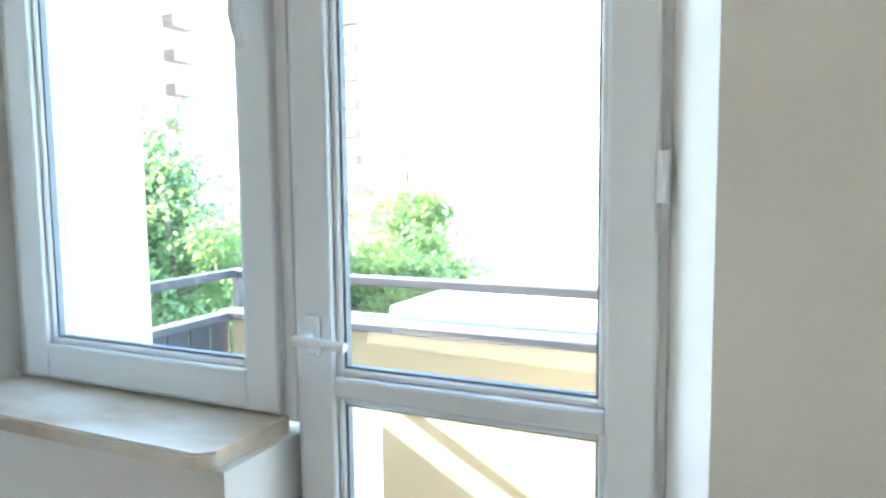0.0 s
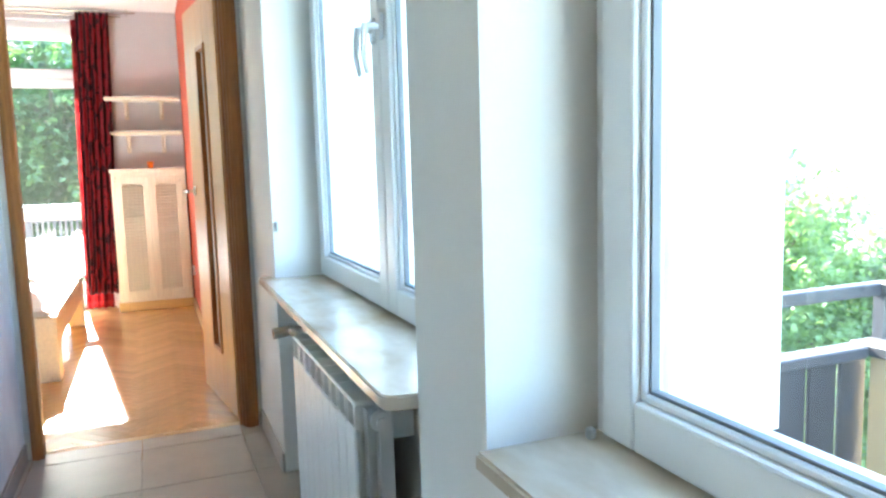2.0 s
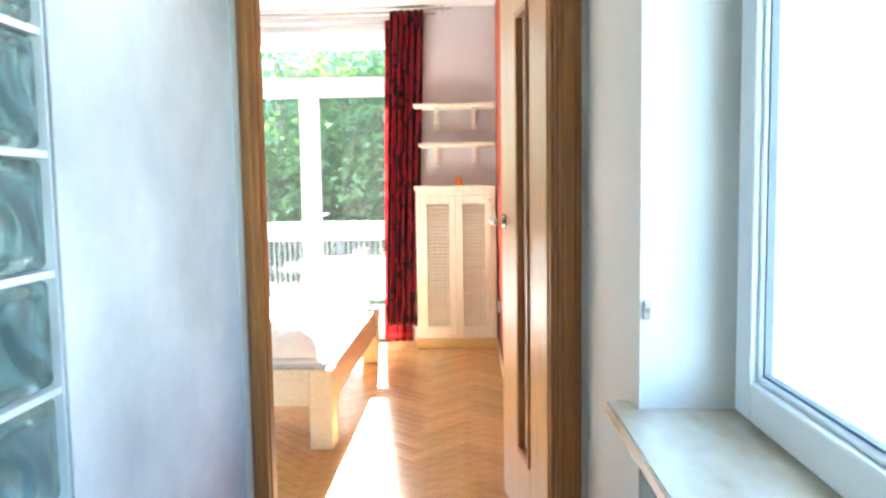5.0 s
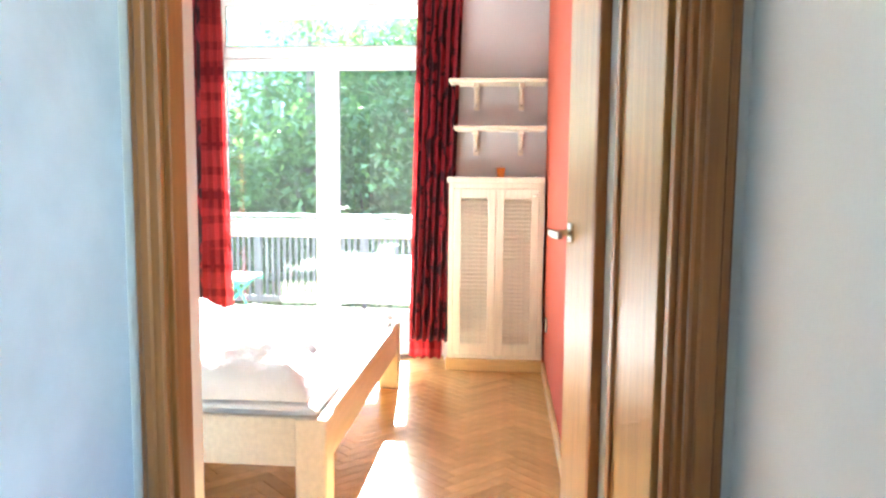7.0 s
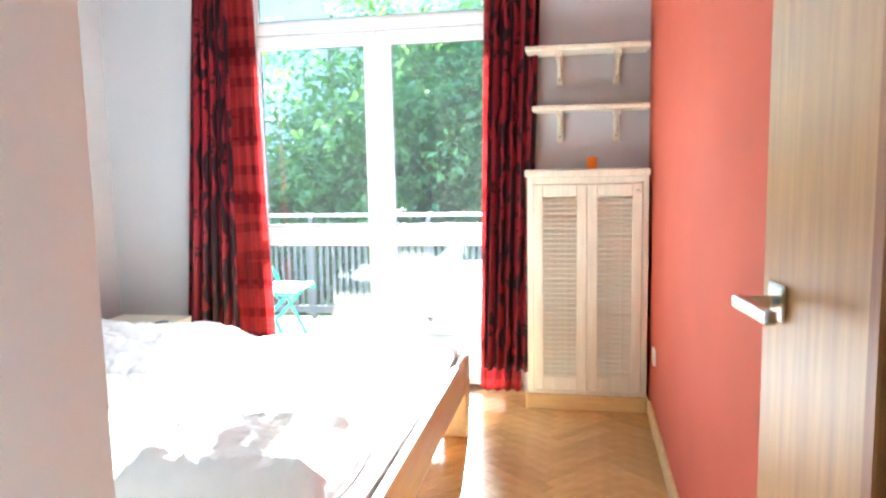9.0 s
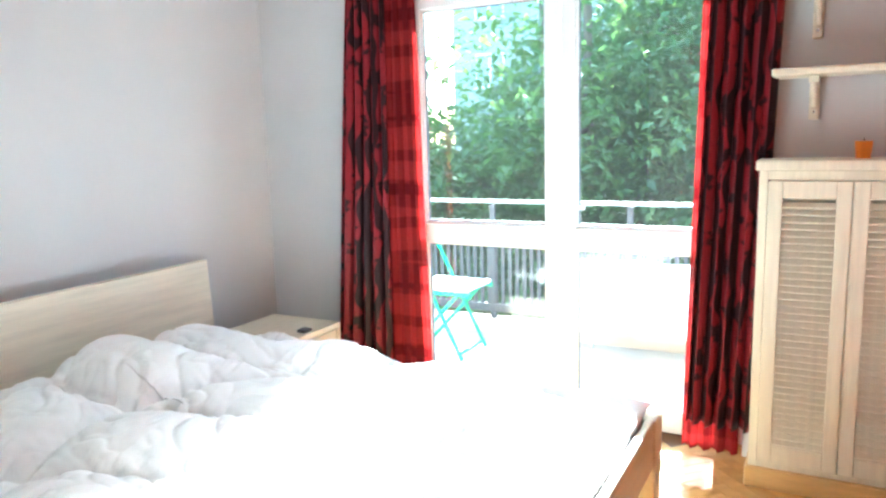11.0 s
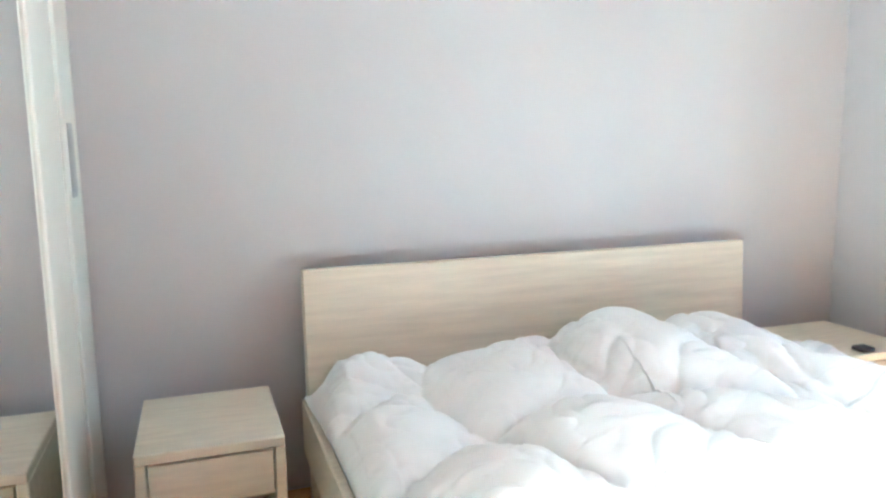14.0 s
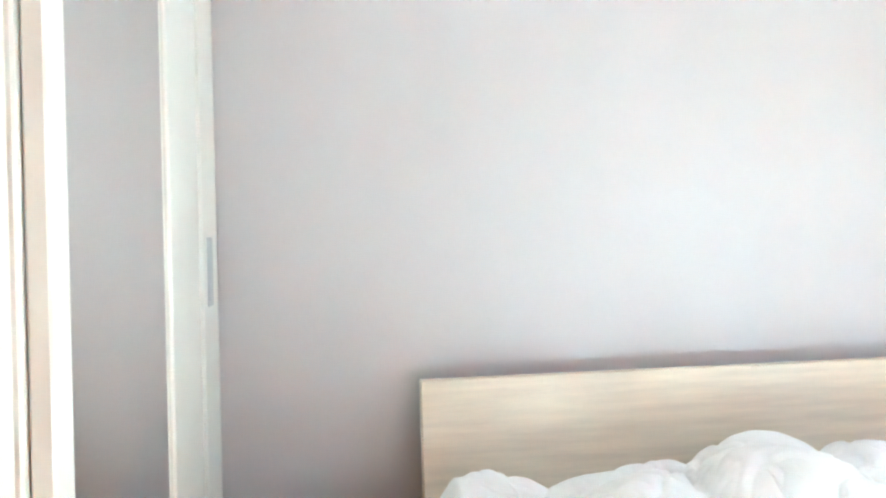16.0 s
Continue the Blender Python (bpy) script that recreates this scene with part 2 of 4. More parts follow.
# ---- mesh helpers ----
def box(bm, lo, hi, bevel=0.0, seg=1):
    c = [(a + b) / 2 for a, b in zip(lo, hi)]
    s = [max(1e-4, b - a) for a, b in zip(lo, hi)]
    r = bmesh.ops.create_cube(bm, size=1, matrix=Matrix.LocRotScale(c, None, s))
    if bevel:
        es = list({e for v in r["verts"] for e in v.link_edges})
        bmesh.ops.bevel(bm, geom=es, offset=bevel, segments=seg, affect="EDGES", profile=0.5)
    return bm


def boxes(*bs, bevel=0.0, seg=1):
    bm = bmesh.new()
    for lo, hi in bs:
        box(bm, lo, hi, bevel, seg)
    return bm


def rod(bm, a, b, r1, r2=None, n=12):
    a, b = Vector(a), Vector(b)
    d = b - a
    m = Matrix.Translation((a + b) / 2) @ d.to_track_quat("Z", "Y").to_matrix().to_4x4()
    bmesh.ops.create_cone(bm, cap_ends=True, segments=n, radius1=r1, radius2=r1 if r2 is None else r2, depth=d.length, matrix=m)
    return bm


def rods(*rs, n=12):
    bm = bmesh.new()
    for a, b, r in rs:
        rod(bm, a, b, r, n=n)
    return bm


def obj(name, bm, material, smooth=False):
    me = bpy.data.meshes.new(name)
    bm.to_mesh(me)
    bm.free()
    if smooth:
        me.polygons.foreach_set("use_smooth", [True] * len(me.polygons))
    me.materials.append(M[material])
    return new(name, me)


def part(name, bm, material, parent, label="", smooth=False):
    ob = obj(name, bm, material, smooth)
    ob.parent = parent
    ob.matrix_parent_inverse = parent.matrix_world.inverted()
    if label:
        tagged(ob, label)
    return ob


def thing(name, label, category, at=(0, 0, 0), group="", kind=""):
    e = new(name)
    e.empty_display_size = 0.1
    e.location = at
    e.matrix_world = Matrix.Translation(at)
    return tagged(e, label, category, group, kind)


def setting(name, bm, material, label, category, smooth=False):
    return tagged(obj(name, bm, material, smooth), label, category, kind="structure")


# ---- structure ----
CEIL = 2.70
XI, XO = 1.068, 1.56          # window wall: inner and outer face
XF0, XF1 = 1.242, 1.312        # window frames
XL = 0.05                    # corridor wall with glass blocks
YD0, YD1 = 3.95, 4.06         # wall with the bedroom door
XR = 0.965                   # red wall
XB = -2.28                   # headboard wall
YW0, YW1 = 7.74, 8.0         # bedroom window wall
WX0, WX1 = -1.42, 0.28       # bedroom window opening
WTOP = 2.60
A0, A1 = -0.1, 1.385        # balcony door and window opening (y)
B0, B1 = 1.685, 3.32         # second window (y)
SILL = 0.806
LIN = 2.32                   # lintel

setting("floor_corridor", boxes(((-3.0, -3.0, -0.2), (XO, 4.0, -0.006))), "grout", "grey grout bed under the beige corridor tiles", "floor")
setting("floor_bedroom", boxes(((-2.6, 4.0, -0.2), (1.2, 8.0, -0.006))), "joint", "dark joint bed under the herringbone parquet", "floor")
setting("ceiling_corridor", boxes(((-3.0, -3.0, CEIL), (XO, 4.0, 2.9))), "ceiling", "flat white painted corridor ceiling", "ceiling")
setting("ceiling_bedroom", boxes(((-2.6, 4.0, CEIL), (1.2, 8.0, 2.9))), "ceiling", "flat white painted bedroom ceiling", "ceiling")
# window wall: piers, breast walls, lintels, with a radiator niche under the second window
NX = 1.17
AF = -0.026                  # hinge side of the balcony door frame
setting("wall_window", boxes(
    ((XI, -3.0, 0), (XO, A0, CEIL)), ((XI, A0, LIN), (XO, B1, CEIL)),
    ((XI, 0.62, 0), (XO, A1, SILL - 0.03)), ((XI, A1, 0), (XO, B0, LIN)),
    ((XF1 + 0.022, A1 - 0.085, SILL - 0.02), (XO - 0.003, A1 - 0.001, LIN)),
    ((NX, B0, 0), (XO, B1, SILL - 0.03)),
    ((XI, B1, 0), (XO, YD0, CEIL))), "white", "warm white plastered corridor wall with deep window reveals", "wall")
# splayed reveal beside the balcony door
sp = bmesh.new()
lowp = [sp.verts.new((x, y, 0)) for x, y in ((XI + 0.002, A0), (XF0 + 0.02, AF), (XO, AF), (XO, A0 - 0.001))]
up = bmesh.ops.extrude_face_region(sp, geom=[sp.faces.new(lowp)])
for v in up["geom"]:
    if isinstance(v, bmesh.types.BMVert):
        v.co.z = LIN
bmesh.ops.recalc_face_normals(sp, faces=sp.faces)
setting("wall_reveal", sp, "white", "splayed white plaster reveal beside the balcony door", "wall")
# stucco wall with an opening for the glass blocks
GY0, GY1, GZ0, GP = 1.866, 3.03, 0.743, 0.194
GROWS, GCOLS = 7, 6
GZ1 = GZ0 + GROWS * GP
setting("wall_stucco", boxes(
    ((XL - 0.12, 1.3, 0), (XL, GY0, CEIL)), ((XL - 0.12, GY1, 0), (XL, YD0, CEIL)),
    ((XL - 0.12, GY0, 0), (XL, GY1, GZ0)), ((XL - 0.12, GY0, GZ1), (XL, GY1, CEIL))), "stucco",
    "mottled pale grey stucco corridor wall", "wall")
setting("wall_door", boxes(
    ((XB - 0.2, YD0, 0), (0.08, YD1, CEIL)), ((1.006, YD0, 0), (1.2, YD1, CEIL)), ((0.08, YD0, 2.16), (1.006, YD1, CEIL))),
    "white", "white plastered wall around the bedroom doorway", "wall")
setting("wall_red", boxes(((XR, 4.42, 0), (1.2, YW0, CEIL)), ((1.02, YD1, 0), (1.2, 4.42, CEIL)), ((XR, YD1, 2.12), (1.02, 4.42, CEIL))), "red", "coral red painted bedroom wall", "wall")
setting("wall_headboard", boxes(((XB - 0.2, YD1, 0), (XB, YW0, CEIL))), "mauve", "pale mauve grey bedroom wall behind the bed", "wall")
setting("wall_bedroom_window", boxes(
    ((XB - 0.2, YW0, 0), (WX0, YW1, CEIL)), ((WX1, YW0, 0), (1.2, YW1, CEIL)), ((WX0, YW0, WTOP), (WX1, YW1, CEIL))),
    "mauve", "pale mauve grey wall around the balcony window", "wall")
setting("wall_back", boxes(((-3.0, -3.2, 0), (XO, -3.0, CEIL))), "white", "plain white wall closing the hall", "wall")
setting("wall_side", boxes(((-3.2, -3.2, 0), (-3.0, YD1, CEIL))), "white", "plain white side wall of the hall", "wall")

# skirtings
setting("baseboard_red", boxes(((XR - 0.018, 4.44, 0), (XR, 7.46, 0.075)), bevel=0.004), "pine", "yellow pine skirting along the red wall", "skirting")
setting("baseboard_corridor", boxes(((XI - 0.012, B1, 0), (XI, YD0 - 0.03, 0.085)), ((XI - 0.012, A1 + 0.0, 0), (XI, B0, 0.085)),
        ((NX - 0.012, B0, 0), (NX, B1, 0.085)), bevel=0.002), "skirt_tile", "taupe tile skirting under the windows", "skirting")
setting("baseboard_stucco", boxes(((XL, 1.3, 0), (XL + 0.012, YD0 - 0.03, 0.085)), bevel=0.002), "skirt_tile", "taupe tile skirting under the stucco wall", "skirting")

# door casing with stepped mouldings
dc = thing("door_frame", "brown stained wooden frame of the bedroom doorway", "door frame", (0.525, 4.05, 0), kind="structure")
for s in (1, -1):
    lo, hi = (0.076, 0.124) if s > 0 else (0.985, 1.047)
    part("casing", boxes(((lo, YD0 - 0.022, 0), (hi, YD0 - 0.002, 2.2)), ((lo + 0.012, YD0 - 0.03, 0), (hi - 0.016, YD0 - 0.022, 2.2)), bevel=0.004), "casing", dc)
    jx = (0.082, 0.11) if s > 0 else (0.975, 1.004)
    part("jamb", boxes(((jx[0], YD0, 0), (jx[1], YD1 + 0.004, 2.16)), bevel=0.003), "casing", dc)
    part("stop_bead", boxes(((jx[1] if s > 0 else jx[0] - 0.012, YD0 + 0.025, 0), (jx[1] + 0.012 if s > 0 else jx[0], YD0 + 0.05, 2.12)), bevel=0.002), "casing", dc)
part("head_casing", boxes(((0.124, YD0 - 0.024, 2.12), (0.985, YD0 - 0.002, 2.2)), ((0.11, YD0, 2.12), (0.975, YD1 + 0.004, 2.158)), bevel=0.003), "casing", dc)
setting("threshold", boxes(((0.112, 3.985, -0.004), (0.972, 4.03, 0.004)), bevel=0.001), "pine", "flat wooden strip between tiles and parquet", "threshold")


def sash(parent, name, axis, pos, u0, u1, v0, v1, w=0.075, d=0.055, bars=(), pane_cuts=None):
    """One window sash: stiles and rails with stepped bead, grey gasket and panes. axis 'x': the sash lies in a plane of constant x."""
    def b(ua, ub, va, vb, d0, d1):
        return ((pos + d0, ua, va), (pos + d1, ub, vb)) if axis == "x" else ((ua, pos + d0, va), (ub, pos + d1, vb))
    fr = part(name, boxes(b(u0, u0 + w, v0, v1, 0, d), b(u1 - w, u1, v0, v1, 0, d), b(u0 + w, u1 - w, v0, v0 + w, 0, d), b(u0 + w, u1 - w, v1 - w, v1, 0, d),
                          *[b(u0 + w, u1 - w, a, c, 0.001, d - 0.001) for a, c in bars], bevel=0.006, seg=2), "pvc", parent)
    zs = [v0 + w] + [z for a, c in bars for z in (a, c)] + [v1 - w]
    for i in range(0, len(zs), 2):
        g0, g1, k = zs[i], zs[i + 1], 0.012
        bead = boxes(b(u0 + w, u0 + w + k, g0, g1, 0.012, d - 0.012), b(u1 - w - k, u1 - w, g0, g1, 0.012, d - 0.012),
                     b(u0 + w + k, u1 - w - k, g0, g0 + k, 0.012, d - 0.012), b(u0 + w + k, u1 - w - k, g1 - k, g1, 0.012, d - 0.012), bevel=0.003)
        part("glazing_bead", bead, "pvc", fr)
        k2 = k + 0.005
        part("gasket", boxes(b(u0 + w + k, u0 + w + k2, g0 + k, g1 - k, 0.02, d - 0.02), b(u1 - w - k2, u1 - w - k, g0 + k, g1 - k, 0.02, d - 0.02),
                             b(u0 + w + k2, u1 - w - k2, g0 + k, g0 + k2, 0.02, d - 0.02), b(u0 + w + k2, u1 - w - k2, g1 - k2, g1 - k, 0.02, d - 0.02)), "gasket", fr)
        p = part("pane", boxes(b(u0 + w + k, u1 - w - k, g0 + k, g1 - k, d / 2 - 0.002, d / 2 + 0.002)), "glass", fr)
        p.visible_shadow = False
    return fr


def handle(parent, axis, pos, u, v, side=1, down=True):
    """A white lever handle on its base plate."""
    def P(du, dv, dd):
        return (pos - dd, u + du, v + dv) if axis == "x" else (u + du, pos - dd, v + dv)
    bm = bmesh.new()
    lo, hi = P(-0.014, -0.035, 0.0), P(0.014, 0.035, 0.012)
    box(bm, [min(a, c) for a, c in zip(lo, hi)], [max(a, c) for a, c in zip(lo, hi)], 0.004, 2)
    rod(bm, P(0, 0, 0.01), P(0, 0, 0.05), 0.009)
    if down:
        rod(bm, P(0, 0.006, 0.05), P(0.004, -0.07, 0.055), 0.009, 0.009)
        rod(bm, P(0.004, -0.068, 0.055), P(0.0, -0.125, 0.045), 0.009, 0.007)
    else:
        rod(bm, P(0.006 * side, 0, 0.05), P(-0.095 * side, -0.004, 0.05), 0.009, 0.008)
    return part("handle", bm, "pvc", parent, "white lever handle", smooth=False)


# window 1 with balcony door, in one opening
w1 = thing("window_1", "white plastic casement window above a marble sill", "window", (1.15, 0.95, SILL), kind="structure")
part("window_frame", boxes(((XF0 + 0.02, 0.62, SILL - 0.01), (XF1 + 0.02, 0.66, LIN)), ((XF0 + 0.02, A1 - 0.035, SILL - 0.01), (XF1 + 0.02, A1, LIN)),
                           ((XF0 + 0.02, 0.66, SILL - 0.01), (XF1 + 0.02, A1 - 0.035, SILL + 0.02)), ((XF0 + 0.02, 0.66, LIN - 0.05), (XF1 + 0.02, A1 - 0.035, LIN)), bevel=0.003), "pvc", w1)
s1 = sash(w1, "sash", "x", XF0, 0.646, 1.342, SILL + 0.008, LIN - 0.03)
handle(s1, "x", XF0, 0.668, 1.58)
d1 = thing("door_1", "white plastic balcony door with two glass panes", "balcony door", (1.15, 0.29, 0), kind="structure")
part("door_frame", boxes(((XF0 + 0.02, 0.58, 0), (XF1 + 0.02, 0.619, LIN)), ((XF0 + 0.02, AF, 0), (XF1 + 0.02, 0.02, LIN)), ((XF0 + 0.02, 0.02, LIN - 0.05), (XF1 + 0.02, 0.58, LIN)),
                         ((XF0 + 0.02, 0.02, 0), (XF1 + 0.02, 0.58, 0.04)), bevel=0.003), "pvc", d1)
s2 = sash(d1, "door_leaf", "x", XF0, -0.013, 0.6, 0.03, LIN - 0.03, w=0.072, bars=((0.858, 0.896),))
handle(s2, "x", XF0, 0.564, 0.968, down=False, side=1)
part("hinge", rods(((XF0 - 0.012, -0.02, 1.2), (XF0 - 0.012, -0.02, 1.27), 0.009)), "pvc", d1)
part("hinge", rods(((XF0 - 0.012, -0.02, 0.2), (XF0 - 0.012, -0.02, 0.27), 0.009)), "pvc", d1)
# window 2
w2 = thing("window_2", "white plastic double casement window above a radiator", "window", (1.15, 2.43, SILL), kind="structure")
part("window_frame", boxes(((XF0 + 0.02, B0, SILL - 0.01), (XF1 + 0.02, B0 + 0.05, LIN)), ((XF0 + 0.02, B1 - 0.05, SILL - 0.01), (XF1 + 0.02, B1, LIN)),
                           ((XF0 + 0.02, B0 + 0.05, SILL - 0.01), (XF1 + 0.02, B1 - 0.05, SILL + 0.035)), ((XF0 + 0.02, B0 + 0.05, LIN - 0.05), (XF1 + 0.02, B1 - 0.05, LIN)), bevel=0.003), "pvc", w2)
s3 = sash(w2, "sash", "x", XF0, 2.403, B1 - 0.045, SILL + 0.012, LIN - 0.03)
s4 = sash(w2, "sash", "x", XF0, B0 + 0.03, 2.397, SILL + 0.012, LIN - 0.03)
handle(s3, "x", XF0, 2.438, 1.61)
handle(s4, "x", XF0, 2.364, 1.61)


def sill(name, y0, y1, x0, label, horn=None):
    """A stone slab with rounded front corners; horn: how far its nose runs on over the wall."""
    r, xb, ye = 0.035, XF0 + 0.02, horn or y1
    pts = [(xb, y0)]
    pts += [(x0 + r - r * math.sin(a), y0 + r - r * math.cos(a)) for a in (i * math.pi / 14 for i in range(8))]
    pts += [(x0 + 0.012, ye), (XI - 0.003, ye), (XI - 0.003, y1), (xb, y1)] if horn else [(x0, y1), (xb, y1)]
    bm = bmesh.new()
    low = [bm.verts.new((x, y, SILL - 0.03)) for x, y in pts]
    f = bm.faces.new(low)
    up = bmesh.ops.extrude_face_region(bm, geom=[f])
    for v in up["geom"]:
        if isinstance(v, bmesh.types.BMVert):
            v.co.z = SILL
    bmesh.ops.recalc_face_normals(bm, faces=bm.faces)
    bmesh.ops.bevel(bm, geom=[e for e in bm.edges if abs(e.verts[0].co.z - e.verts[1].co.z) < 1e-5 and max(v.co.x for v in e.verts) < XI], offset=0.005, segments=2, affect="EDGES")
    return tagged(obj(name, bm, "marble"), label, "window sill", kind="structure")


sill("window_sill_1", 0.64, A1 - 0.002, 1.048, "polished beige marble sill with rounded corner")
sill("window_sill_2", B0 + 0.002, B1 - 0.002, 1.0, "polished beige marble sill over the radiator", horn=3.39)

# bedroom balcony window: two tall sashes with a mid rail and a transom light above
w3 = thing("window_3", "white plastic balcony window wall with transom light", "balcony window", (-0.55, 7.86, 0), kind="structure")
YF = 7.86
part("window_frame", boxes(((WX0, YF, 0), (WX0 + 0.06, YF + 0.07, WTOP)), ((WX1 - 0.06, YF, 0), (WX1, YF + 0.07, WTOP)), ((WX0 + 0.06, YF, 0), (WX1 - 0.06, YF + 0.07, 0.05)),
                           ((WX0 + 0.06, YF, WTOP - 0.07), (WX1 - 0.06, YF + 0.07, WTOP)), ((WX0 + 0.06, YF, 2.075), (WX1 - 0.06, YF + 0.07, 2.125)), bevel=0.003), "pvc", w3)
sash(w3, "door_leaf", "y", YF - 0.02, WX0 + 0.04, -0.572, 0.03, 2.10, w=0.068, bars=((0.855, 0.955),))
s6 = sash(w3, "door_leaf", "y", YF - 0.02, -0.566, WX1 - 0.04, 0.03, 2.10, w=0.068, bars=((0.855, 0.955),))
handle(s6, "y", YF - 0.02, -0.53, 1.06, down=False, side=-1)
sash(w3, "transom_sash", "y", YF - 0.02, WX0 + 0.04, WX1 - 0.04, 2.105, WTOP - 0.05, w=0.07)

# ---- corridor things ----
def radiator():
    rad = thing("radiator", "white aluminium sectional radiator under the marble sill", "radiator", (1.07, 2.3, 0.1))
    n, p = 9, 0.08
    y0 = 1.93
    bm = bmesh.new()
    x0, x1 = 1.005, 1.105
    box(bm, (x0, 0, 0.13), (x0 + 0.012, p - 0.004, 0.66), 0.004)
    box(bm, (x0 + 0.012, p / 2 - 0.012, 0.12), (x1, p / 2 + 0.012, 0.72), 0.004)
    for k in range(2):
        box(bm, (x0 + 0.03 + 0.028 * k, 0.003, 0.14), (x0 + 0.034 + 0.028 * k, p - 0.006, 0.70), 0.001)
    box(bm, (x0 + 0.004, 0.004, 0.66), (x0 + 0.012, 0.012, 0.72))
    box(bm, (x0 + 0.004, p - 0.016, 0.66), (x0 + 0.012, p - 0.008, 0.72))
    box(bm, (x0 + 0.002, 0, 0.712), (x1, p - 0.004, 0.724), 0.003)
    me = bpy.data.meshes.new("section")
    bm.to_mesh(me)
    bm.free()
    me.materials.append(M["radiator"])
    for i in range(n):
        s = new("section", me)
        s.parent = rad
        s.matrix_parent_inverse = rad.matrix_world.inverted()
        s.location = (0, y0 + i * p, 0)
        s.matrix_basis = Matrix.Translation((0, y0 + i * p, 0))
    for z in (0.17, 0.68):
        part("header_tube", rods(((1.06, y0 - 0.012, z), (1.06, y0 + n * p + 0.005, z), 0.02)), "raddark", rad)
    part("end_plug", rods(((1.06, y0 - 0.03, 0.68), (1.06, y0 - 0.01, 0.68), 0.022), ((1.06, y0 - 0.036, 0.68), (1.06, y0 - 0.028, 0.68), 0.012), n=20), "radiator", rad)
    part("valve", rods(((1.06, 2.65, 0.68), (1.06, 3.0, 0.66), 0.012), ((1.06, 3.0, 0.66), (1.168, 3.0, 0.66), 0.012), ((1.07, 3.0, 0.66), (1.0, 3.0, 0.655), 0.02)), "chrome", rad, "chrome radiator valve")
    for y in (2.0, 2.5):
        part("wall_bracket", boxes(((1.1, y, 0.6), (1.168, y + 0.03, 0.66))), "radiator", rad)


radiator()
hook = thing("blind_hook", "small clear plastic blind hook on the window reveal", "hook", (1.075, B1, 1.0))
part("plate", boxes(((1.072, B1 - 0.008, 0.99), (1.087, B1 - 0.0002, 1.03)), bevel=0.003), "chrome", hook)
part("peg", rods(((1.08, B1 - 0.007, 1.015), (1.08, B1 - 0.023, 1.009), 0.003), ((1.08, B1 - 0.023, 1.009), (1.08, B1 - 0.026, 1.021), 0.003)), "chrome", hook)
for y in (1.35,):
    st = thing("sash_restrictor", "small grey catch at the window frame corner", "catch", (1.23, y, SILL))
    part("catch", boxes(((1.222, y - 0.004, SILL), (1.236, y + 0.010, SILL + 0.018)), bevel=0.003), "raddark", st)

# the glass block panel
panel = thing("glass_block_panel", "panel of wavy teal glass blocks in white joints", "glass blocks", (XL - 0.05, GY0, GZ0), kind="structure")
jb = []
for i in range(GCOLS + 1):
    y = GY0 + i * GP
    jb.append(((XL - 0.09, max(GY0, y - 0.006), GZ0), (XL - 0.004, min(GY1, y + 0.006), GZ1)))
for j in range(GROWS + 1):
    z = GZ0 + j * GP
    jb.append(((XL - 0.088, GY0, max(GZ0, z - 0.006)), (XL - 0.006, GY1, min(GZ1, z + 0.006))))
part("joints", boxes(*jb), "blockjoint", panel)
part("edge_plaster", boxes(((XL, GY1 - 0.004, GZ0 - 0.02), (XL + 0.006, GY1 + 0.045, GZ1 + 0.02)), ((XL, GY0, GZ0 - 0.02), (XL + 0.006, GY1 - 0.004, GZ0 + 0.004)), bevel=0.002), "stucco", panel)
bb = bmesh.new()
box(bb, (-0.042, -0.089, -0.089), (0.04, 0.089, 0.089), 0.014, 3)
box(bb, (0.03, -0.067, -0.067), (0.044, 0.067, 0.067), 0.008, 2)
bme = bpy.data.meshes.new("glass_block")
bb.to_mesh(bme)
bb.free()
bme.polygons.foreach_set("use_smooth", [True] * len(bme.polygons))
bme.materials.append(M["block"])
for i in range(GCOLS):
    for j in range(GROWS):
        o = new("glass_block", bme)
        o.parent = panel
        o.matrix_parent_inverse = panel.matrix_world.inverted()
        o.matrix_basis = Matrix.Translation((XL - 0.052, GY0 + (i + 0.5) * GP, GZ0 + (j + 0.5) * GP)) @ pose(0, 0, 0, 180 * ((i + j) % 2), 0, 0)


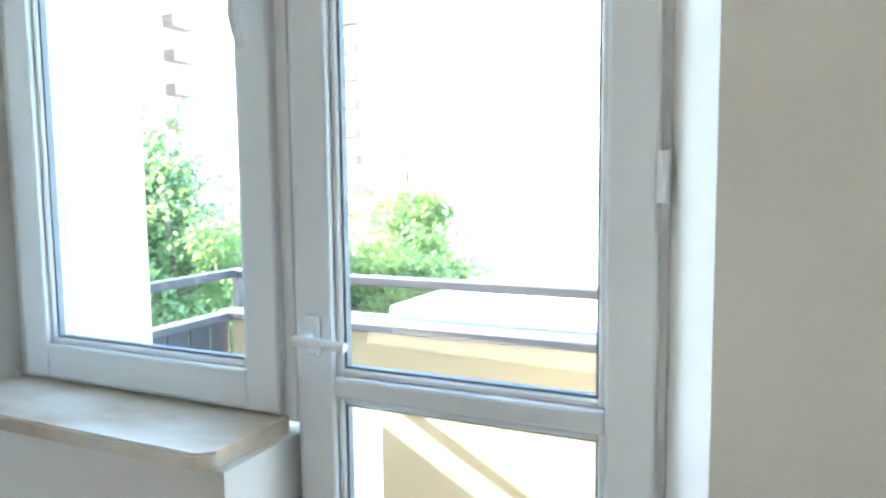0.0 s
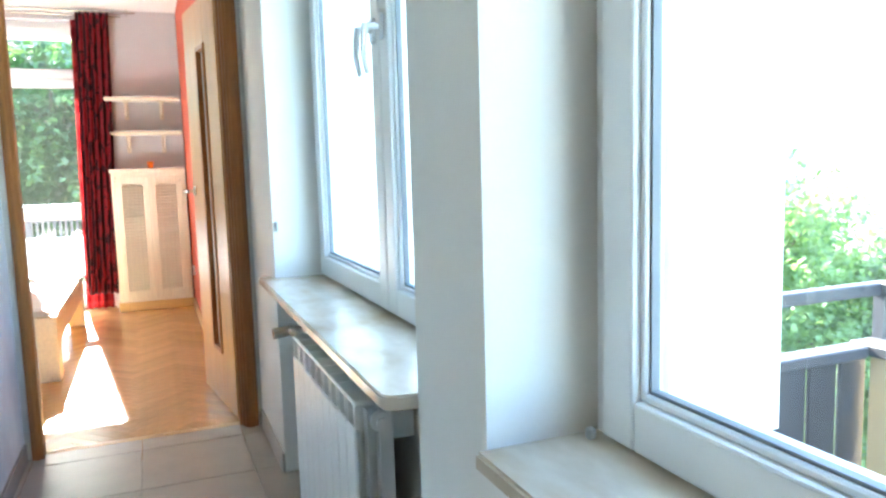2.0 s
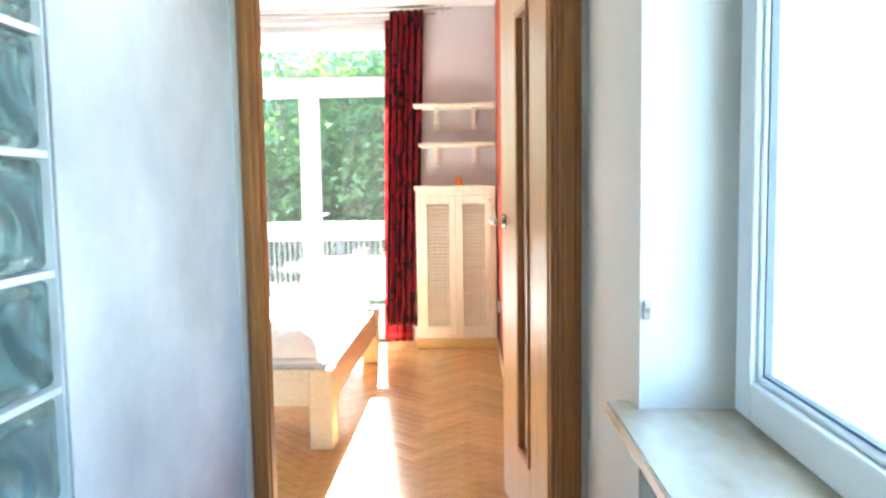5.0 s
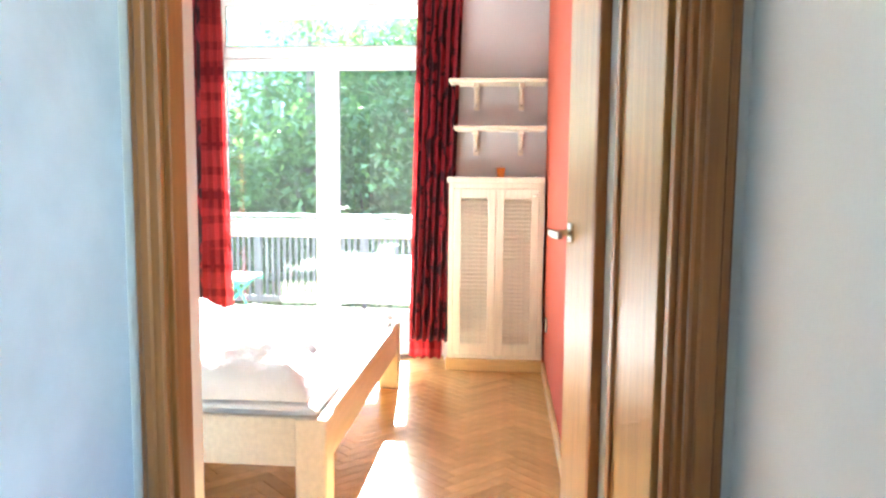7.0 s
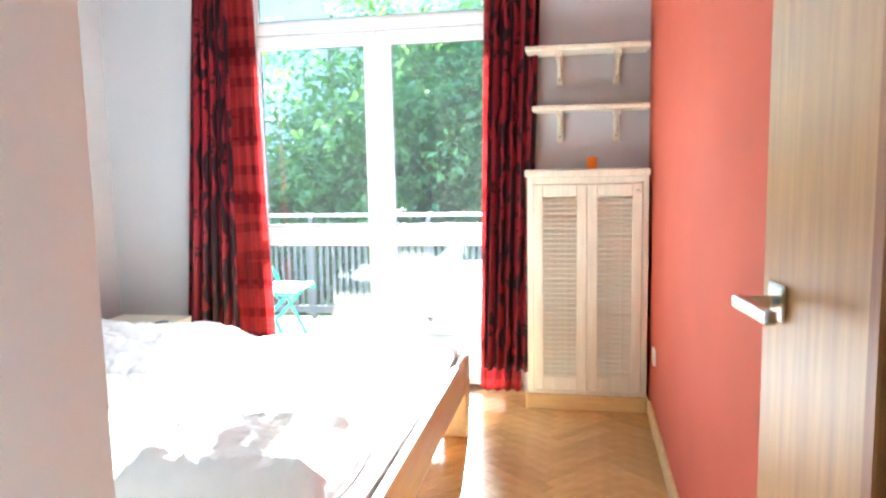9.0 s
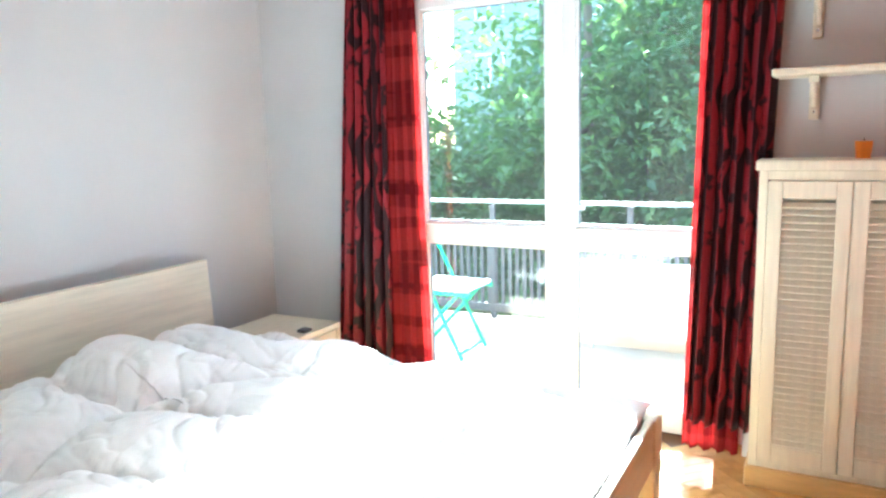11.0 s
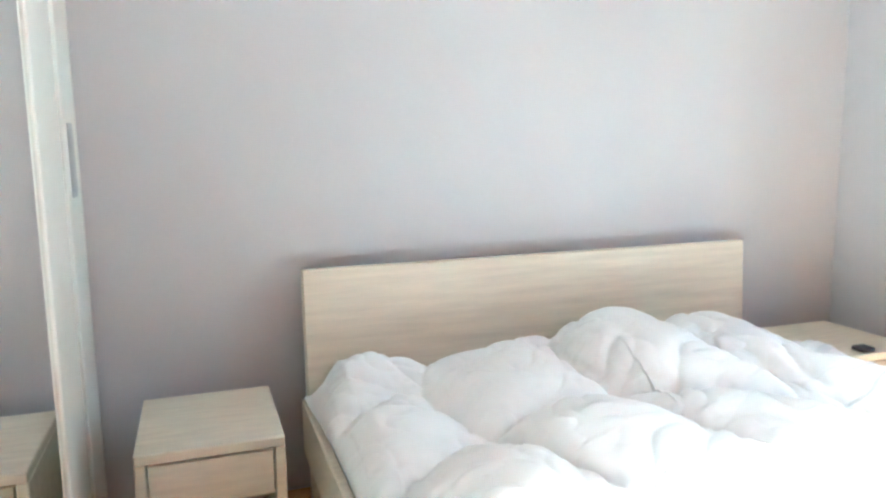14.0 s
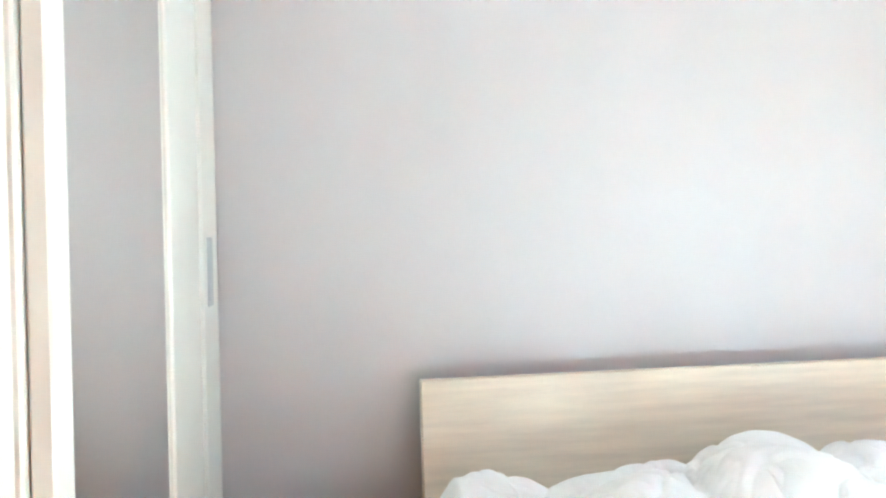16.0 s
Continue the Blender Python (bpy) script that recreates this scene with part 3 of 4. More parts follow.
def door_leaf():
    door = thing("door_2", "oak veneered interior door standing open, narrow glass strip", "door", (0.95, 4.08, 0), kind="structure")
    w, th, h = 0.72, 0.042, 2.1
    g0, g1, z0, z1 = 0.25, 0.41, 0.30, 1.86

    def leafbox(*bs, bevel=0.0):
        return boxes(*bs, bevel=bevel)
    # built along +y from the hinge, its face towards -x, then turned
    parts = [
        ("leaf", leafbox(((-th, 0, 0.008), (0, g0, h)), ((-th, g1, 0.008), (0, w, h)), ((-th, g0, 0.008), (0, g1, z0)), ((-th, g0, z1), (0, g1, h)), bevel=0.002), "oak", ""),
        ("glazing_bead", leafbox(((-th - 0.008, g0 - 0.014, z0 - 0.014), (0.008, g0 + 0.012, z1 + 0.014)), ((-th - 0.008, g1 - 0.012, z0 - 0.014), (0.008, g1 + 0.014, z1 + 0.014)),
                                 ((-th - 0.007, g0, z0 - 0.014), (0.007, g1, z0 + 0.01)), ((-th - 0.007, g0, z1 - 0.01), (0.007, g1, z1 + 0.014)), bevel=0.003), "casing", "dark brown glazing bead"),
        ("pane", leafbox(((-th / 2 - 0.003, g0 + 0.01, z0), (-th / 2 + 0.003, g1 - 0.01, z1))), "paleglass", "frosted glass strip"),
    ]
    m = pose(1.004, 4.07, 0, 0, 0, 8.0)
    for n, bm, mt, lb in parts:
        bmesh.ops.transform(bm, matrix=m, verts=bm.verts)
        part(n, bm, mt, door, lb)
    hb = bmesh.new()
    hy, hz = w - 0.06, 1.13
    box(hb, (-th - 0.008, hy - 0.026, hz - 0.026), (-th, hy + 0.026, hz + 0.026), 0.003)
    rod(hb, (-th - 0.006, hy, hz), (-th - 0.055, hy, hz), 0.009)
    box(hb, (-th - 0.063, hy - 0.11, hz - 0.009), (-th - 0.047, hy + 0.012, hz + 0.009), 0.004, 2)
    bmesh.ops.transform(hb, matrix=m, verts=hb.verts)
    part("door_handle", hb, "chrome", door, "brushed nickel lever on a square rose")


door_leaf()


# ---- bedroom things ----
def louvre_door(par, x0, x1, y, z0, z1):
    fw = 0.05
    d = part("door", boxes(((x0, y, z0), (x0 + fw, y + 0.022, z1)), ((x1 - fw, y, z0), (x1, y + 0.022, z1)), ((x0 + fw, y, z0), (x1 - fw, y + 0.022, z0 + 0.075)),
                           ((x0 + fw, y, z1 - 0.065), (x1 - fw, y + 0.022, z1)), bevel=0.003), "washed", par)
    n = int((z1 - z0 - 0.15) / 0.0265)
    bm = bmesh.new()
    box(bm, (-(x1 - x0) / 2 + fw, -0.0145, -0.003), ((x1 - x0) / 2 - fw, 0.0145, 0.003), 0.0015)
    bmesh.ops.transform(bm, matrix=pose(0, 0, 0, 44, 0, 0), verts=bm.verts)
    me = bpy.data.meshes.new("slat")
    bm.to_mesh(me)
    bm.free()
    me.materials.append(M["washed"])
    for i in range(n):
        s = new("slat", me)
        s.parent = d
        s.matrix_parent_inverse = d.matrix_world.inverted()
        s.matrix_basis = Matrix.Translation(((x0 + x1) / 2, y + 0.012, z0 + 0.088 + i * (z1 - z0 - 0.152) / n))
    return d


def cupboard():
    x0, x1, y0, y1 = 0.325, 0.945, 7.49, 7.735
    c = thing("cupboard", "whitewashed pine cupboard with two louvred doors", "cupboard", (0.63, 7.61, 0))
    for a in (x0, x1 - 0.02):
        part("side", boxes(((a, y0 + 0.024, 0.08), (a + 0.02, y1, 1.245)), bevel=0.002), "washed", c)
    part("back", boxes(((x0 + 0.02, y1 - 0.015, 0.08), (x1 - 0.02, y1, 1.245))), "washed", c)
    part("bottom", boxes(((x0 + 0.02, y0 + 0.03, 0.08), (x1 - 0.02, y1 - 0.015, 0.1))), "washed", c)
    for a in (x0, x1 - 0.03):
        part("face_stile", boxes(((a, y0 + 0.002, 0.08), (a + 0.03, y0 + 0.022, 1.245)), bevel=0.002), "washed", c)
    for a, b in ((0.08, 0.1), (1.21, 1.245)):
        part("face_rail", boxes(((x0 + 0.03, y0 + 0.002, a), (x1 - 0.03, y0 + 0.022, b)), bevel=0.002), "washed", c)
    part("top", boxes(((x0 - 0.012, y0 - 0.02, 1.245), (x1 + 0.005, y1, 1.283)), bevel=0.007, seg=2), "washed", c)
    part("plinth", boxes(((x0 - 0.012, y0 - 0.02, 0), (x1 + 0.008, y1 - 0.002, 0.08)), bevel=0.005), "pine", c, "yellow pine plinth board")
    xm = (x0 + x1) / 2
    louvre_door(c, x0 + 0.032, xm - 0.002, y0 - 0.006, 0.103, 1.207)
    d = louvre_door(c, xm + 0.002, x1 - 0.032, y0 - 0.006, 0.103, 1.207)
    bm = bmesh.new()
    bmesh.ops.create_uvsphere(bm, u_segments=12, v_segments=8, radius=0.012, matrix=Matrix.Translation((x1 - 0.055, y0 - 0.02, 1.165)))
    part("knob", bm, "washed", d, "small round knob", smooth=True)


def wall_shelf(x0, z, label):
    s = thing("wall_shelf", label, "shelf", (0.63, 7.6, z), group="shelves above the cupboard")
    part("board", boxes(((x0, 7.49, z - 0.026), (0.945, 7.737, z)), bevel=0.006, seg=2), "washed", s)
    for x in (0.49, 0.79):
        b = boxes(((x - 0.018, 7.712, z - 0.185), (x + 0.018, 7.737, z - 0.027)), ((x - 0.018, 7.55, z - 0.052), (x + 0.018, 7.712, z - 0.027)), bevel=0.003)
        rod(b, (x, 7.715, z - 0.13), (x, 7.6, z - 0.045), 0.011, n=8)
        br = part("bracket", b, "birch", s)
        part("screw", rods(((x, 7.708, z - 0.155), (x, 7.713, z - 0.155), 0.006), n=10), "chrome", br)


cupboard()
wall_shelf(0.318, 1.915, "whitewashed pine wall shelf on two wooden brackets")
wall_shelf(0.352, 1.612, "shorter whitewashed pine wall shelf on two wooden brackets")
cd = thing("candle_holder", "small orange candle glass on the cupboard", "candle", (0.66, 7.6, 1.283))
cb = bmesh.new()
rod(cb, (0.66, 7.6, 1.283), (0.66, 7.6, 1.345), 0.024, 0.03, n=20)
part("cup", cb, "orange", cd, smooth=False)
part("wick", rods(((0.66, 7.6, 1.343), (0.66, 7.6, 1.356), 0.002), n=6), "black", cd)
ou = thing("wall_outlet", "white plastic socket on the red wall", "socket", (0.96, 7.277, 0.36))
part("plate", boxes(((XR - 0.012, 7.235, 0.32), (XR, 7.315, 0.40)), bevel=0.004), "pvc", ou)
part("socket_well", rods(((XR - 0.0135, 7.275, 0.36), (XR - 0.011, 7.275, 0.36), 0.022), n=20), "raddark", ou)


def bed():
    x0, x1, y0, y1 = -2.13, 0.06, 5.27, 7.12
    b = thing("bed", "double bed of pale birch veneer", "bed", (-1.0, 6.2, 0))
    hb = boxes(((-0.045, 5.30, 0.0), (0.0, 7.11, 0.83)), bevel=0.004)
    bmesh.ops.transform(hb, matrix=pose(-2.105, 0, 0, 0, -3, 0), verts=hb.verts)
    part("headboard", hb, "birch", b)
    part("foot_rail", boxes(((x1 - 0.035, y0 + 0.02, 0.215), (x1 - 0.005, y1 - 0.02, 0.40)), bevel=0.004), "birch", b)
    for y in (y0 + 0.005, y1 - 0.033):
        part("side_rail", boxes(((-2.10, y, 0.215), (x1 - 0.036, y + 0.028, 0.40)), bevel=0.004), "birchx", b)
    for x, y in ((x1 - 0.115, y0), (x1 - 0.115, y1 - 0.11)):
        part("leg", boxes(((x, y - 0.004, 0.0), (x + 0.117, y + 0.112, 0.398)), bevel=0.005), "birch", b)
    part("slats_base", boxes(((-2.08, y0 + 0.04, 0.24), (x1 - 0.12, y1 - 0.04, 0.27))), "birchx", b)
    m = boxes(((-2.08, 5.31, 0.272), (0.015, 7.08, 0.42)), bevel=0.03, seg=3)
    tagged(obj("mattress", m, "duvet", True), "white mattress lying in the bed frame", "mattress")


bed()


def cushion_height(u, v):
    """Height of the duvet: u from the headboard (0) to the foot (1), v across the bed."""
    x, y = u * 2.1, v * 1.85
    rim = min(1, max(0, u / 0.05)) * min(1, max(0, (1 - u) / 0.03)) * min(1, max(0, v / 0.05)) * min(1, max(0, (1 - v) / 0.05))
    heap = math.exp(-((u - 0.15) / 0.22) ** 2) * (0.0 + 0.125 * math.exp(-((v - 0.58) / 0.33) ** 2))
    # quilted pockets
    q = abs(math.sin((x * 1.05 + 0.3 * math.sin(y * 2.2)) * math.pi / 0.46)) ** 0.55 * abs(math.sin((y + 0.16 * math.sin(x * 4.1)) * math.pi / 0.46)) ** 0.55
    puff = q * (0.085 * math.exp(-(u / 0.62) ** 4) + 0.012)
    big = noise.noise((x * 1.9, y * 1.9, 3.1)) * (0.035 * math.exp(-(u / 0.55) ** 2) + 0.008)
    fold = -(1 - abs(noise.noise((x * 4 + 1.5 * noise.noise((x * 3, y * 3, 9)), y * 4, 1.7)))) ** 7 * 0.022
    crease = -(1 - abs(noise.noise((x * 12 + 1.2 * noise.noise((x * 6, y * 6, 4)), y * 7, 6.2)))) ** 8 * 0.011
    fine = noise.noise((x * 22, y * 18, 0.3)) * 0.003
    wr = noise.noise((x * 8 + 2 * noise.noise((x * 3, y * 3, 7)), y * 30, 2.4)) * 0.016 * (1 - q) ** 1.5 + noise.noise((x * 34, y * 9 + 2 * noise.noise((x * 4, y * 4, 3)), 8.4)) * 0.012 * (1 - q)
    k = 0.25 + 0.75 * math.exp(-(u / 0.7) ** 4)
    return rim ** 0.5 * (0.035 + heap + puff + big + (fold + crease + wr) * k + fine)


def duvet():
    nu, nv = 330, 300
    vs, fs = [], []
    for i in range(nu + 1):
        u = i / nu
        for j in range(nv + 1):
            v = j / nv
            x = -2.06 + 2.085 * u
            wv = 0.02 * noise.noise((u * 7, 0.5 if v < 0.5 else 9, 2.2))
            y = 5.285 + 1.82 * v + wv * (1 if v < 0.02 or v > 0.98 else 0.6)
            vs.append((x, y, 0.424 + cushion_height(u, v)))
    for i in range(nu):
        for j in range(nv):
            a = i * (nv + 1) + j
            fs.append((a, a + nv + 1, a + nv + 2, a + 1))
    # underside border
    me = bpy.data.meshes.new("duvet")
    me.from_pydata(vs, [], fs)
    bm = bmesh.new()
    bm.from_mesh(me)
    r = bmesh.ops.extrude_edge_only(bm, edges=[e for e in bm.edges if e.is_boundary])
    for v in r["geom"]:
        if isinstance(v, bmesh.types.BMVert):
            v.co.z = 0.421
    bmesh.ops.recalc_face_normals(bm, faces=bm.faces)
    bm.to_mesh(me)
    bm.free()
    me.polygons.foreach_set("use_smooth", [True] * len(me.polygons))
    me.materials.append(M["duvet"])
    tagged(new("duvet", me), "rumpled white quilted duvet spread over the bed", "duvet")


duvet()


def folded_corner():
    bm = bmesh.new()
    bmesh.ops.create_grid(bm, x_segments=60, y_segments=50, size=0.5)
    for v in bm.verts:
        x, y = v.co.x, v.co.y
        e = min(1, (0.5 - abs(x)) / 0.12) * min(1, (0.5 - abs(y)) / 0.12)
        z = 0.075 * max(0, e) ** 0.5 + 0.03 * noise.noise((x * 5, y * 5, 1)) * e + (1 - abs(noise.noise((x * 9, y * 12, 5)))) ** 6 * 0.02 * e
        v.co = Vector((x * 0.62 - 0.33, y * 0.46 + 5.53, 0.485 + z))
    r = bmesh.ops.extrude_edge_only(bm, edges=[e for e in bm.edges if e.is_boundary])
    for v in r["geom"]:
        if isinstance(v, bmesh.types.BMVert):
            v.co.z = 0.45
    bmesh.ops.recalc_face_normals(bm, faces=bm.faces)
    tagged(obj("folded_blanket", bm, "duvet", True), "white folded bed cover lying at the foot of the bed", "bed cover")


folded_corner()


def nightstand(y0, label):
    n = thing("nightstand", label, "nightstand", (-1.9, y0 + 0.19, 0), group="nightstands beside the bed")
    x0, x1, y1, h = -2.12, -1.67, y0 + 0.385, 0.457
    part("top", boxes(((x0, y0, h - 0.028), (x1, y1, h)), bevel=0.003), "birchx", n)
    for y in (y0, y1 - 0.028):
        part("side", boxes(((x0, y, 0), (x1 - 0.002, y + 0.028, h - 0.029)), bevel=0.003), "birch", n)
    part("back", boxes(((x0, y0 + 0.029, 0.06), (x0 + 0.015, y1 - 0.029, h - 0.03))), "birch", n)
    part("bottom", boxes(((x0 + 0.016, y0 + 0.029, 0.1), (x1 - 0.01, y1 - 0.029, 0.12))), "birch", n)
    part("shelf", boxes(((x0 + 0.016, y0 + 0.029, 0.285), (x1 - 0.03, y1 - 0.029, 0.297))), "birch", n)
    part("drawer", boxes(((x1 - 0.022, y0 + 0.033, 0.305), (x1 - 0.004, y1 - 0.033, h - 0.036)), ((x0 + 0.03, y0 + 0.035, 0.3), (x1 - 0.022, y1 - 0.035, 0.4)), bevel=0.002), "birchx", n)
    return n


nightstand(4.787, "low birch nightstand with one drawer beside the wardrobe")
nightstand(7.15, "low birch nightstand with one drawer in the room corner")
gp = thing("glasses_case", "small dark box lying on the nightstand", "box", (-1.72, 7.3, 0.457))
part("case", boxes(((-1.745, 7.27, 0.457), (-1.69, 7.33, 0.472)), bevel=0.004), "railing", gp)


def wardrobe():
    w = thing("wardrobe", "white lacquered wardrobe with a mirrored sliding door", "wardrobe", (-1.2, 4.42, 0))
    x0, x1, y0, yf, h = -2.276, -0.135, 4.07, 4.63, 2.36
    part("end_panel", boxes(((x1 - 0.022, y0, 0), (x1, yf + 0.035, h)), bevel=0.002), "lacquer", w)
    part("carcass", boxes(((x0, y0, 0.0), (x1 - 0.024, yf - 0.03, h)), bevel=0.002), "lacquer", w)
    part("top_rail", boxes(((x0, yf - 0.028, h - 0.06), (x1 - 0.024, yf + 0.04, h)), bevel=0.002), "lacquer", w)
    part("bottom_rail", boxes(((x0, yf - 0.028, 0), (x1 - 0.024, yf + 0.04, 0.05)), bevel=0.002), "lacquer", w)

    def panel_door(a, b, y, glass, st=0.075):
        d = part("sliding_door", boxes(((a, y - 0.02, 0.052), (a + st, y + 0.012, h - 0.062)), ((b - st, y - 0.02, 0.052), (b, y + 0.012, h - 0.062)),
                                       ((a + st, y - 0.02, 0.052), (b - st, y + 0.012, 0.052 + 0.09)), ((a + st, y - 0.02, h - 0.15), (b - st, y + 0.012, h - 0.062)), bevel=0.004), "lacquer", w)
        part("mirror_pane" if glass else "panel", boxes(((a + st, y - 0.014, 0.142), (b - st, y + (0.004 if glass else 0.002), h - 0.15))), "mirror" if glass else "lacquer", d,
             "silvered mirror" if glass else "")
        return d
    d1 = panel_door(x0 + 0.004, -1.50, yf, False, st=0.25)
    d2 = panel_door(-1.54, -0.80, yf + 0.034, True, st=0.07)
    panel_door(-0.86, x1 - 0.026, yf, False)
    part("pull", boxes(((-2.16, yf + 0.012, 1.10), (-2.085, yf + 0.016, 1.315)), ((-2.145, yf + 0.016, 1.115), (-2.10, yf + 0.019, 1.3)), bevel=0.001), "raddark", d1, "recessed grey pull plate")


wardrobe()


def curtain(name, label, x0b, x1b, x0t, x1t, z0, z1, y, folds, amp, material, seed):
    nu, nv = folds * 12, 60
    vs, fs, uvs = [], [], []
    for j in range(nv + 1):
        t = j / nv
        for i in range(nu + 1):
            u = i / nu
            a, b = x0b + (x0t - x0b) * t, x1b + (x1t - x1b) * t
            ph = u * folds * 2 * math.pi + 0.7 * noise.noise((u * 3, t * 1.3, seed))
            am = amp * (0.55 + 0.45 * (1 - t)) * (0.7 + 0.6 * abs(noise.noise((u * 5, t * 2, seed + 3))))
            x = a + (b - a) * u + 0.006 * math.sin(ph * 2 + 1)
            vs.append((x, y + am * math.sin(ph) + 0.012 * noise.noise((u * 4, t * 3, seed)), z0 + (z1 - z0) * t + (0.006 * math.sin(ph) if j == 0 else 0)))
            uvs.append((u * folds * 0.14, t * (z1 - z0)))
    for j in range(nv):
        for i in range(nu):
            k = j * (nu + 1) + i
            fs.append((k, k + 1, k + nu + 2, k + nu + 1))
    me = bpy.data.meshes.new(name)
    me.from_pydata(vs, [], fs)
    uvl = me.uv_layers.new(name="UVMap")
    for lp in me.loops:
        uvl.data[lp.index].uv = uvs[lp.vertex_index]
    me.polygons.foreach_set("use_smooth", [True] * len(me.polygons))
    me.materials.append(M[material])
    ob = new(name, me)
    so = ob.modifiers.new("thick", "SOLIDIFY")
    so.thickness = 0.002
    return tagged(ob, label, "curtain")


curtain("curtain", "heavy dark red curtain with black vine pattern", -1.80, -1.44, -1.60, -1.40, 0.02, 2.655, 7.66, 5, 0.032, "curtain", 1.0)
curtain("curtain", "heavy dark red curtain with black vine pattern beside the cupboard", 0.055, 0.31, 0.13, 0.40, 0.155, 2.655, 7.65, 5, 0.036, "curtain", 5.0)
curtain("sheer_curtain", "sheer bright red plaid curtain", -1.50, -1.225, -1.46, -1.28, 0.02, 2.60, 7.715, 4, 0.014, "sheer", 2.0)
curtain("sheer_curtain", "sheer bright red plaid curtain behind the heavy one", 0.03, 0.26, 0.085, 0.30, 0.02, 2.60, 7.71, 4, 0.014, "sheer", 8.0)
cr = thing("curtain_rod", "thin grey metal curtain rod below the ceiling", "curtain rod", (-0.55, 7.66, 2.67))
part("rod", rods(((-1.95, 7.66, 2.668), (0.62, 7.66, 2.668), 0.009)), "chrome", cr)
part("rod", rods(((-1.95, 7.71, 2.64), (0.5, 7.71, 2.64), 0.006)), "chrome", cr)
for x in (-1.9, 0.55):
    part("bracket", boxes(((x - 0.008, 7.64, 2.655), (x + 0.008, 7.74, 2.69)), bevel=0.002), "chrome", cr)

# ---- balconies ----
def balcony_side():
    b = thing("balcony_1", "yellow rendered balcony with dark steel rail", "balcony", (1.9, 0.4, -0.2), kind="structure")
    part("slab", boxes(((XO, -2.2, -0.25), (2.45, 1.75, -0.03))), "concrete", b)
    part("parapet", boxes(((2.30, -2.2, -0.03), (2.42, 1.70, 0.725))), "yellow", b, "yellow rendered parapet")
    part("end_parapet", boxes(((XO, -2.2, -0.03), (2.3, -2.08, 0.725))), "yellow", b)
    part("cap", boxes(((2.27, -2.2, 0.725), (2.45, 1.74, 0.755)), bevel=0.004), "railing", b, "dark metal coping")
    part("top_rail", boxes(((2.34, -2.2, 0.87), (2.385, 1.74, 0.903)), ((XO, 1.705, 0.87), (2.34, 1.74, 0.903)), bevel=0.004), "railing", b)
    part("side_cap", boxes(((XO, 1.68, 0.72), (2.27, 1.74, 0.75)), bevel=0.004), "railing", b)
    for y in (1.722, -1.2):
        part("post", boxes(((2.35, y - 0.015, 0.755), (2.378, y + 0.015, 0.87))), "railing", b)
    bm = bmesh.new()
    box(bm, (-0.0255, -0.006, 0.0), (0.0255, 0.006, 0.745), 0.004)
    me = bpy.data.meshes.new("slat")
    bm.to_mesh(me)
    bm.free()
    me.materials.append(M["slat"])
    for i in range(14):
        s = new("slat", me)
        s.parent = b
        s.matrix_parent_inverse = b.matrix_world.inverted()
        s.matrix_basis = Matrix.Translation((1.60 + i * 0.052, 1.71 + 0.008 * (i % 2), -0.025))


def balcony_front():
    b = thing("balcony_2", "sunlit concrete balcony with dark slatted railing", "balcony", (-0.5, 8.6, -0.1), kind="structure")
    part("slab", boxes(((-3.2, YW1, -0.25), (2.0, 9.42, -0.04))), "concrete", b)
    # unseen slab overhead, added to keep the sun out of the transom light
    part("upper_slab", boxes(((-3.2, YW1, 2.62), (2.0, 9.0, 2.85))), "white", b)
    part("curb", boxes(((-3.2, 9.25, -0.04), (2.0, 9.42, 0.05)), bevel=0.006), "curb", b, "pinkish concrete curb")
    part("bottom_rail", boxes(((-3.2, 9.32, 0.10), (2.0, 9.36, 0.16)), bevel=0.004), "railing", b)
    part("mid_rail", boxes(((-3.2, 9.325, 0.74), (2.0, 9.355, 0.77)), bevel=0.003), "railing", b)
    part("top_rail", boxes(((-3.2, 9.32, 0.908), (2.0, 9.36, 0.932)), bevel=0.006), "raddark", b, "light grey hand rail")
    for x in (-2.6, -1.6, -0.6, 0.4, 1.4):
        part("post", boxes(((x - 0.02, 9.325, 0.05), (x + 0.02, 9.355, 0.90)), bevel=0.003), "railing", b)
    bm = bmesh.new()
    box(bm, (-0.014, -0.008, 0), (0.014, 0.008, 0.66), 0.002)
    me = bpy.data.meshes.new("slat")
    bm.to_mesh(me)
    bm.free()
    me.materials.append(M["slat"])
    for i in range(92):
        s = new("slat", me)
        s.parent = b
        s.matrix_parent_inverse = b.matrix_world.inverted()
        s.matrix_basis = Matrix.Translation((-3.15 + i * 0.056, 9.345, 0.12))


balcony_side()
balcony_front()


def folding_chair():
    c = thing("folding_chair", "green folding chair with white seat on the balcony", "folding chair", (-1.3, 8.75, -0.04))
    for y in (8.56, 8.92):
        part("leg", rods(((-1.62, y, 0.84), (-1.18, y, -0.04), 0.012)), "green", c)
        part("leg", rods(((-1.62, y + 0.02, -0.04), (-1.22, y + 0.02, 0.38), 0.012)), "green", c)
        part("seat_rail", boxes(((-1.56, y - 0.008, 0.385), (-1.12, y + 0.014, 0.412)), bevel=0.004), "green", c)
    part("backrest", boxes(((-1.655, 8.55, 0.68), (-1.63, 8.93, 0.83)), bevel=0.008), "green", c)
    for x in (-1.2, -1.6):
        part("crossbar", rods(((x, 8.56, 0.0), (x, 8.94, 0.0), 0.009)), "green", c)
    part("seat", boxes(((-1.55, 8.555, 0.412), (-1.13, 8.93, 0.435)), bevel=0.008), "fabric", c, "white seat pad")
    c.location.x -= 0.3


folding_chair()


